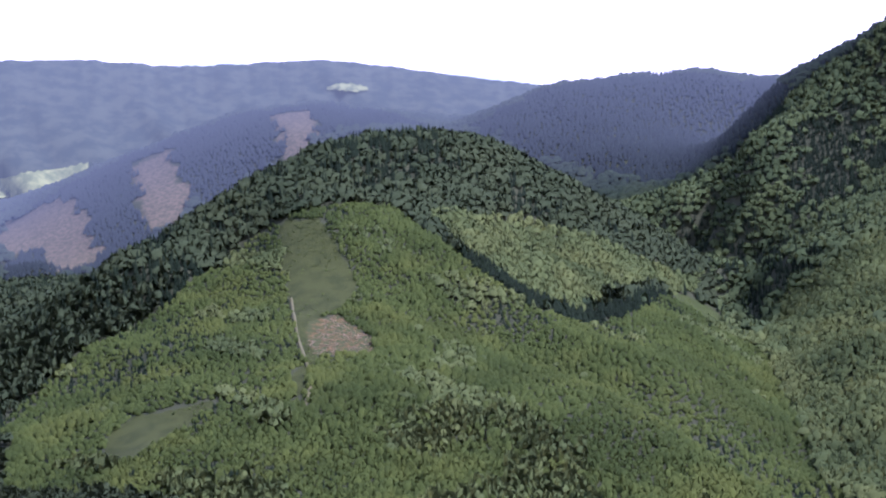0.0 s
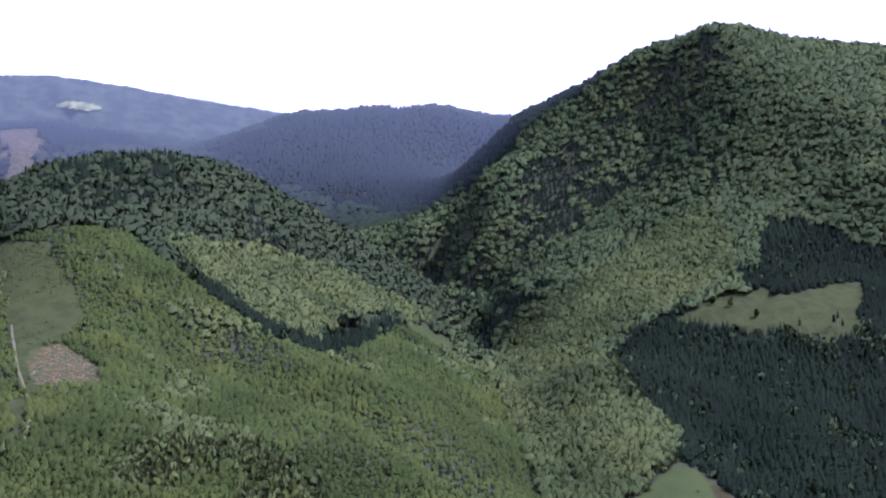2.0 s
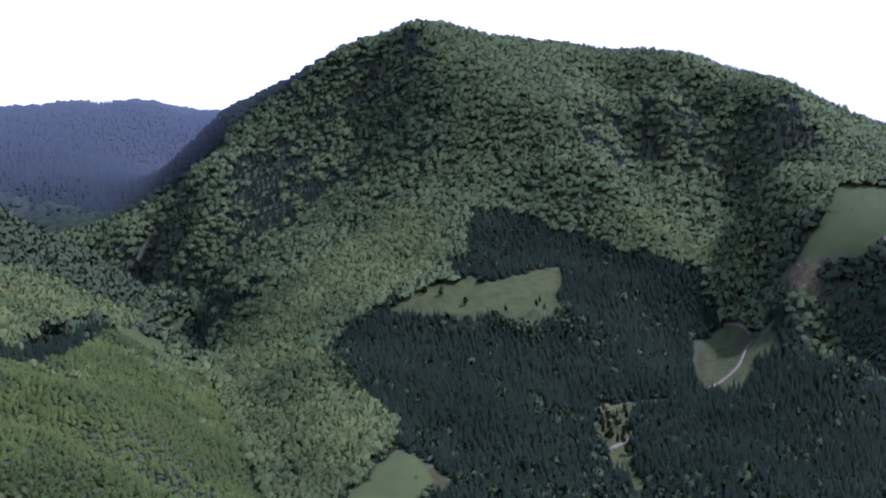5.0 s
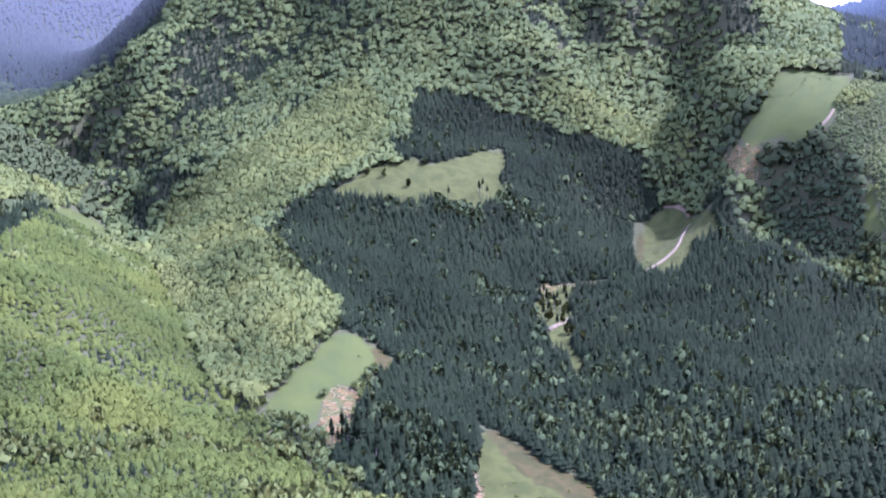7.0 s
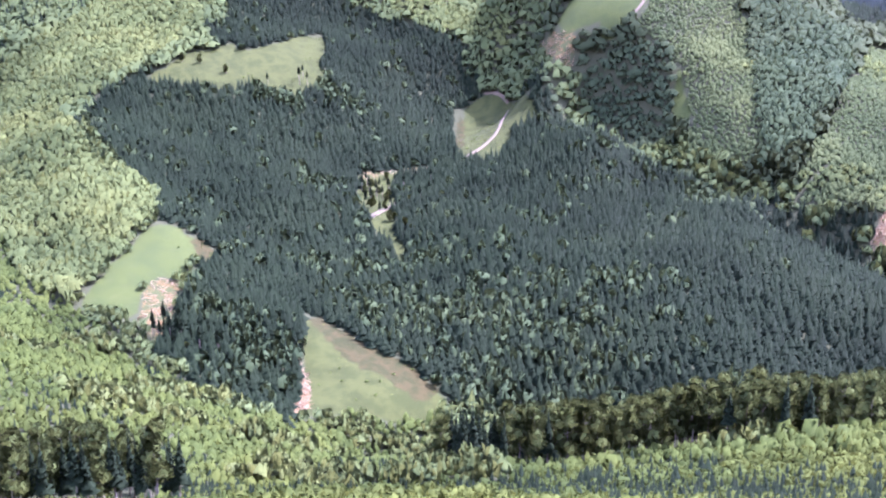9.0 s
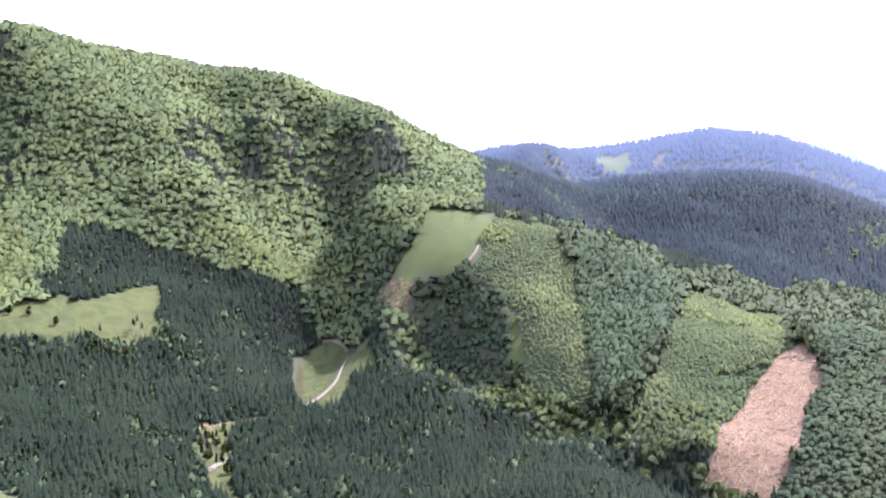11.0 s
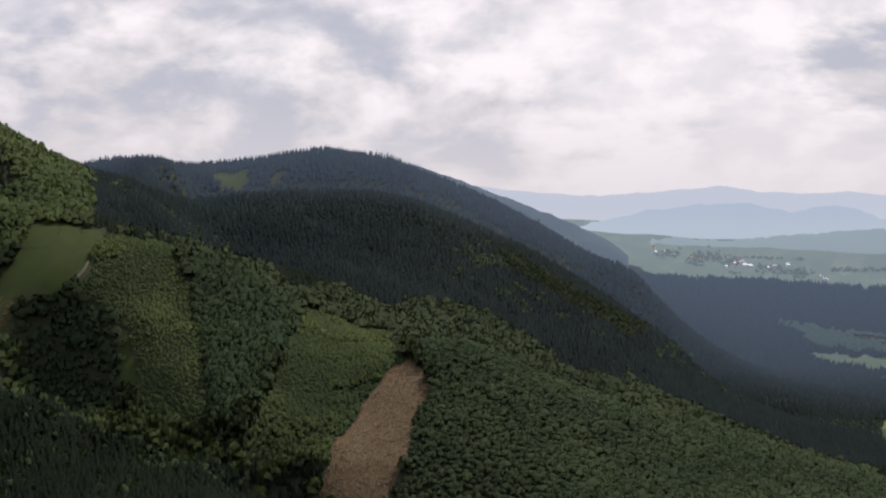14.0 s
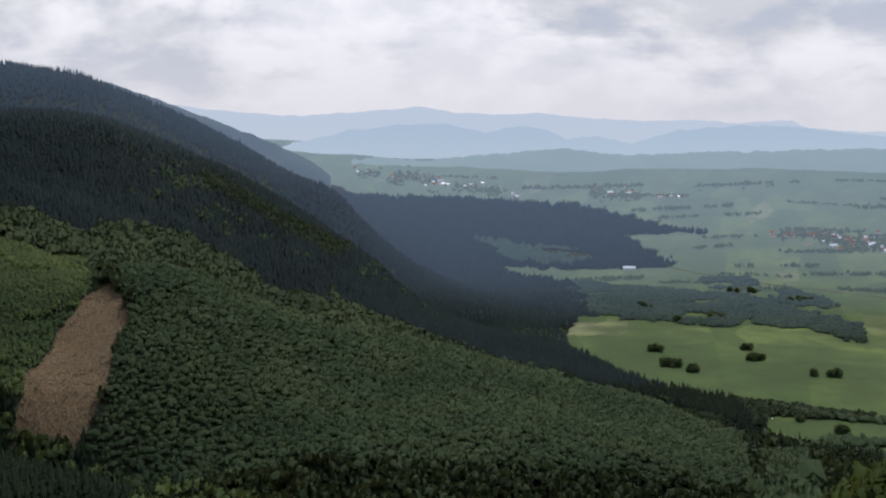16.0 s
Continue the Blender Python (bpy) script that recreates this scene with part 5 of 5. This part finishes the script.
# ---- logging litter: cut branches and stems lying down the slope ----
x, y = scatter(2.4, (-320, 620), (1080, 1320))
hit = covers(x, y, "felled", "soil") | (covers(x, y, "litter") & (rng.random(len(x)) < np.where(y < 960, 0.28, 0.3)))
x, y = x[hit], y[hit]
n = len(x)
z = height(x, y)
dx, dy = height(x + 3, y) - z, height(x, y + 3) - z
turn = np.arctan2(dy, dx) + rng.normal(0, 0.9, n)
long, thick = rng.uniform(0.8, 3.8, n), rng.uniform(0.10, 0.34, n)
ends = []
for k in (-1, 1):
    ex, ey = x + k * long * np.cos(turn), y + k * long * np.sin(turn)
    ez = height(ex, ey) + 0.45
    for a in (0, 2.1, 4.2):
        ends.append(np.stack([ex - np.sin(turn) * np.cos(a) * thick * 1.6, ey + np.cos(turn) * np.cos(a) * thick * 1.6, ez + math.sin(a) * thick], 1))
verts = np.stack(ends, 1).reshape(-1, 3)
tri = np.array([[0, 1, 4], [0, 4, 3], [1, 2, 5], [1, 5, 4], [2, 0, 3], [2, 3, 5]])
tris = (tri[None] + (np.arange(n) * 6)[:, None, None]).reshape(-1, 3)
tagged(new("felled_branches", mesh("felled_branches", verts, tris, WOOD)), "cut branches and stems littering the clearcut", "branches", kind="stuff")


# ---- log stacks at the east meadow ----
def log_stack(at, turn, rows, label):
    ob = thing("log_stack", at, label, "log stack", "log stacks", turn)
    for r in range(rows):
        for k in range(rows + 2 - r):
            bm = bmesh.new()
            rod(bm, (-2.6 + rng.normal(0, 0.2), (k - (rows + 1 - r) / 2) * 0.62, 0.3 + r * 0.54), (2.6 + rng.normal(0, 0.2), (k - (rows + 1 - r) / 2) * 0.62, 0.3 + r * 0.54), 0.3, 0.26, 8)
            part("log", bm, WOOD, ob)
    return ob


for lx, ly, lt, lr in ((856, 1256, 30, 3), (846, 1240, 70, 2), (838, 1213, 20, 3), (845, 1202, 50, 2)):
    log_stack((lx, ly, float(height([lx], [ly])[0])), lt, lr, "stack of pale cut logs beside a clearing")


# ---- buildings ----
def gable(bm, w_, d, low, high, over):
    """A gable roof with thickness."""
    for s in (-1, 1):
        a = [Vector((s * (w_ / 2 + over), -d / 2 - over, low - over * 0.7)), Vector((s * (w_ / 2 + over), d / 2 + over, low - over * 0.7)), Vector((0, d / 2 + over, high)), Vector((0, -d / 2 - over, high))]
        top = [bm.verts.new(p + Vector((0, 0, 0.25))) for p in a]
        base = [bm.verts.new(p) for p in a]
        bm.faces.new(top if s > 0 else top[::-1])
        bm.faces.new(base[::-1] if s > 0 else base)
        for k in range(4):
            bm.faces.new((top[k], base[k], base[(k + 1) % 4], top[(k + 1) % 4]))


def house(w_, d, tall, roof, label, name="house", group="village houses", category="house"):
    ob = thing(name, (0, 0, 0), label, category, group)
    bm = bmesh.new()
    box(bm, (w_, d, tall + 1.5), (0, 0, tall / 2 - 0.75))
    high = tall + w_ * 0.42
    for s in (-1, 1):  # the gable ends
        v = [bm.verts.new(p) for p in ((-w_ / 2, s * d / 2, tall), (w_ / 2, s * d / 2, tall), (0, s * d / 2, high - 0.1))]
        bm.faces.new(v if s > 0 else v[::-1])
    part("wall", bm, PLASTER, ob)
    bm = bmesh.new()
    gable(bm, w_, d, tall, high, 0.5)
    top = part("roof", bm, roof, ob)
    bm = bmesh.new()
    box(bm, (0.7, 0.7, 2.0), (w_ * 0.2, d * 0.2, high - 0.2))
    part("chimney", bm, TILE, top)
    for s in (-1, 1):
        for k in (-0.28, 0.28):
            bm = bmesh.new()
            box(bm, (0.12, 1.3, 1.3), (s * (w_ / 2 + 0.02), k * d, tall * 0.55))
            part("window", bm, DARK, ob)
    bm = bmesh.new()
    box(bm, (1.1, 0.12, 2.1), (0, -d / 2 - 0.02, 1.05))
    part("door", bm, WOOD, ob)
    return ob


def settle(models, places):
    z = height([p[0] for p in places], [p[1] for p in places])
    for k, ((x, y), h) in enumerate(zip(places, z)):
        m = pose(x, y, h, 0, 0, rng.uniform(0, 180))
        if k < len(models):
            models[k].matrix_basis = m
        else:
            copy_thing(models[int(rng.integers(len(models)))], m)


village = [house(9, 13, 4.5, TILE, "white plastered house with a red tiled roof"), house(8, 11, 4.0, SHEET, "white plastered house with a pale sheet roof"),
           house(11, 22, 5.0, SHEET, "long white farm building with a pale roof"), house(8.5, 10, 5.5, TILE, "tall white house with a red tiled roof")]
homes = []
for cx, cy, count, ax, ay in ((3880, 1585, 9, 25, 70), (3925, 1475, 8, 25, 60), (3905, 1230, 12, 30, 120), (3985, 750, 8, 25, 70), (3995, 585, 7, 20, 60), (3610, 95, 12, 30, 60), (3560, -30, 16, 40, 60), (3500, -90, 12, 30, 40)):
    homes += [(cx + rng.normal(0, ax), cy + rng.normal(0, ay)) for _ in range(count)]
settle(village, homes)

barn = house(13, 34, 5.0, SHEET, "long white barn with a pale sheet roof beside the forest", "barn", "", "barn")
barn.matrix_basis = pose(3195, 560, float(height([3195], [560])[0]) + 0.5, 0, 0, 8)
hut = house(6, 7, 6.5, PAINT, "small white hut at the edge of dark forest", "hut", "", "hut")
hut.matrix_basis = pose(2120, 503, float(height([2120], [503])[0]), 0, 0, 20)


# ---- a car parked at the meadow's edge ----
def car(at, turn):
    ob = thing("car", at, "white car parked on grass beside trees", "car", "", turn)
    bm = bmesh.new()
    box(bm, (1.75, 4.3, 0.62), (0, 0, 0.62))
    cab = box(bm, (1.6, 2.4, 0.6), (0, -0.15, 1.2))
    for v in cab:
        if v.co.z > 1.3:
            v.co.y = -0.15 + (v.co.y + 0.15) * 0.68
            v.co.x *= 0.86
    bmesh.ops.bevel(bm, geom=bm.edges[:], offset=0.1, segments=2, affect="EDGES")
    part("body", bm, PAINT, ob)
    for s in (-1, 1):
        bm = bmesh.new()
        box(bm, (0.04, 1.6, 0.36), (s * 0.77, -0.15, 1.2))
        part("window", bm, GLASS, ob)
        for k in (-1.35, 1.35):
            bm = bmesh.new()
            rod(bm, (s * 0.70, k, 0.32), (s * 0.9, k, 0.32), 0.32, 0.32, 14)
            wheel = part("wheel", bm, RUBBER, ob)
            bm = bmesh.new()
            rod(bm, (s * 0.88, k, 0.32), (s * 0.915, k, 0.32), 0.19, 0.17, 10)
            part("rim", bm, STEEL, wheel)
    return ob


car((1626, 81, float(height([1626], [81])[0]) + 0.4), 70)


# ---- a lattice mast on the far ridge ----
def mast(at, tall):
    ob = thing("radio_mast", at, "thin grey lattice mast on a far mountain ridge", "mast")
    for sx, sy in ((1, 1), (1, -1), (-1, 1), (-1, -1)):
        bm = bmesh.new()
        rod(bm, (sx * 2.2, sy * 2.2, -6), (sx * 0.5, sy * 0.5, tall), 0.28, 0.2, 5)
        part("leg", bm, STEEL, ob)
    for k in range(7):
        r0, r1 = 2.2 - 1.7 * k / 7, 2.2 - 1.7 * (k + 1) / 7
        z0, z1 = tall * k / 7, tall * (k + 1) / 7
        for a, b in (((1, 1), (1, -1)), ((1, -1), (-1, -1)), ((-1, -1), (-1, 1)), ((-1, 1), (1, 1))):
            bm = bmesh.new()
            rod(bm, (a[0] * r0, a[1] * r0, z0), (b[0] * r1, b[1] * r1, z1), 0.14, 0.14, 4)
            part("brace", bm, STEEL, ob)
    bm = bmesh.new()
    rod(bm, (0, 0, tall - 1), (0, 0, tall + 9), 0.3, 0.12, 6)
    part("antenna", bm, STEEL, ob)
    return ob


mast((4440 * math.sin(radians(-27.66)), 4440 * math.cos(radians(-27.66)), EYE + 4440 * math.tan(radians(7.1)) - 1), 22)
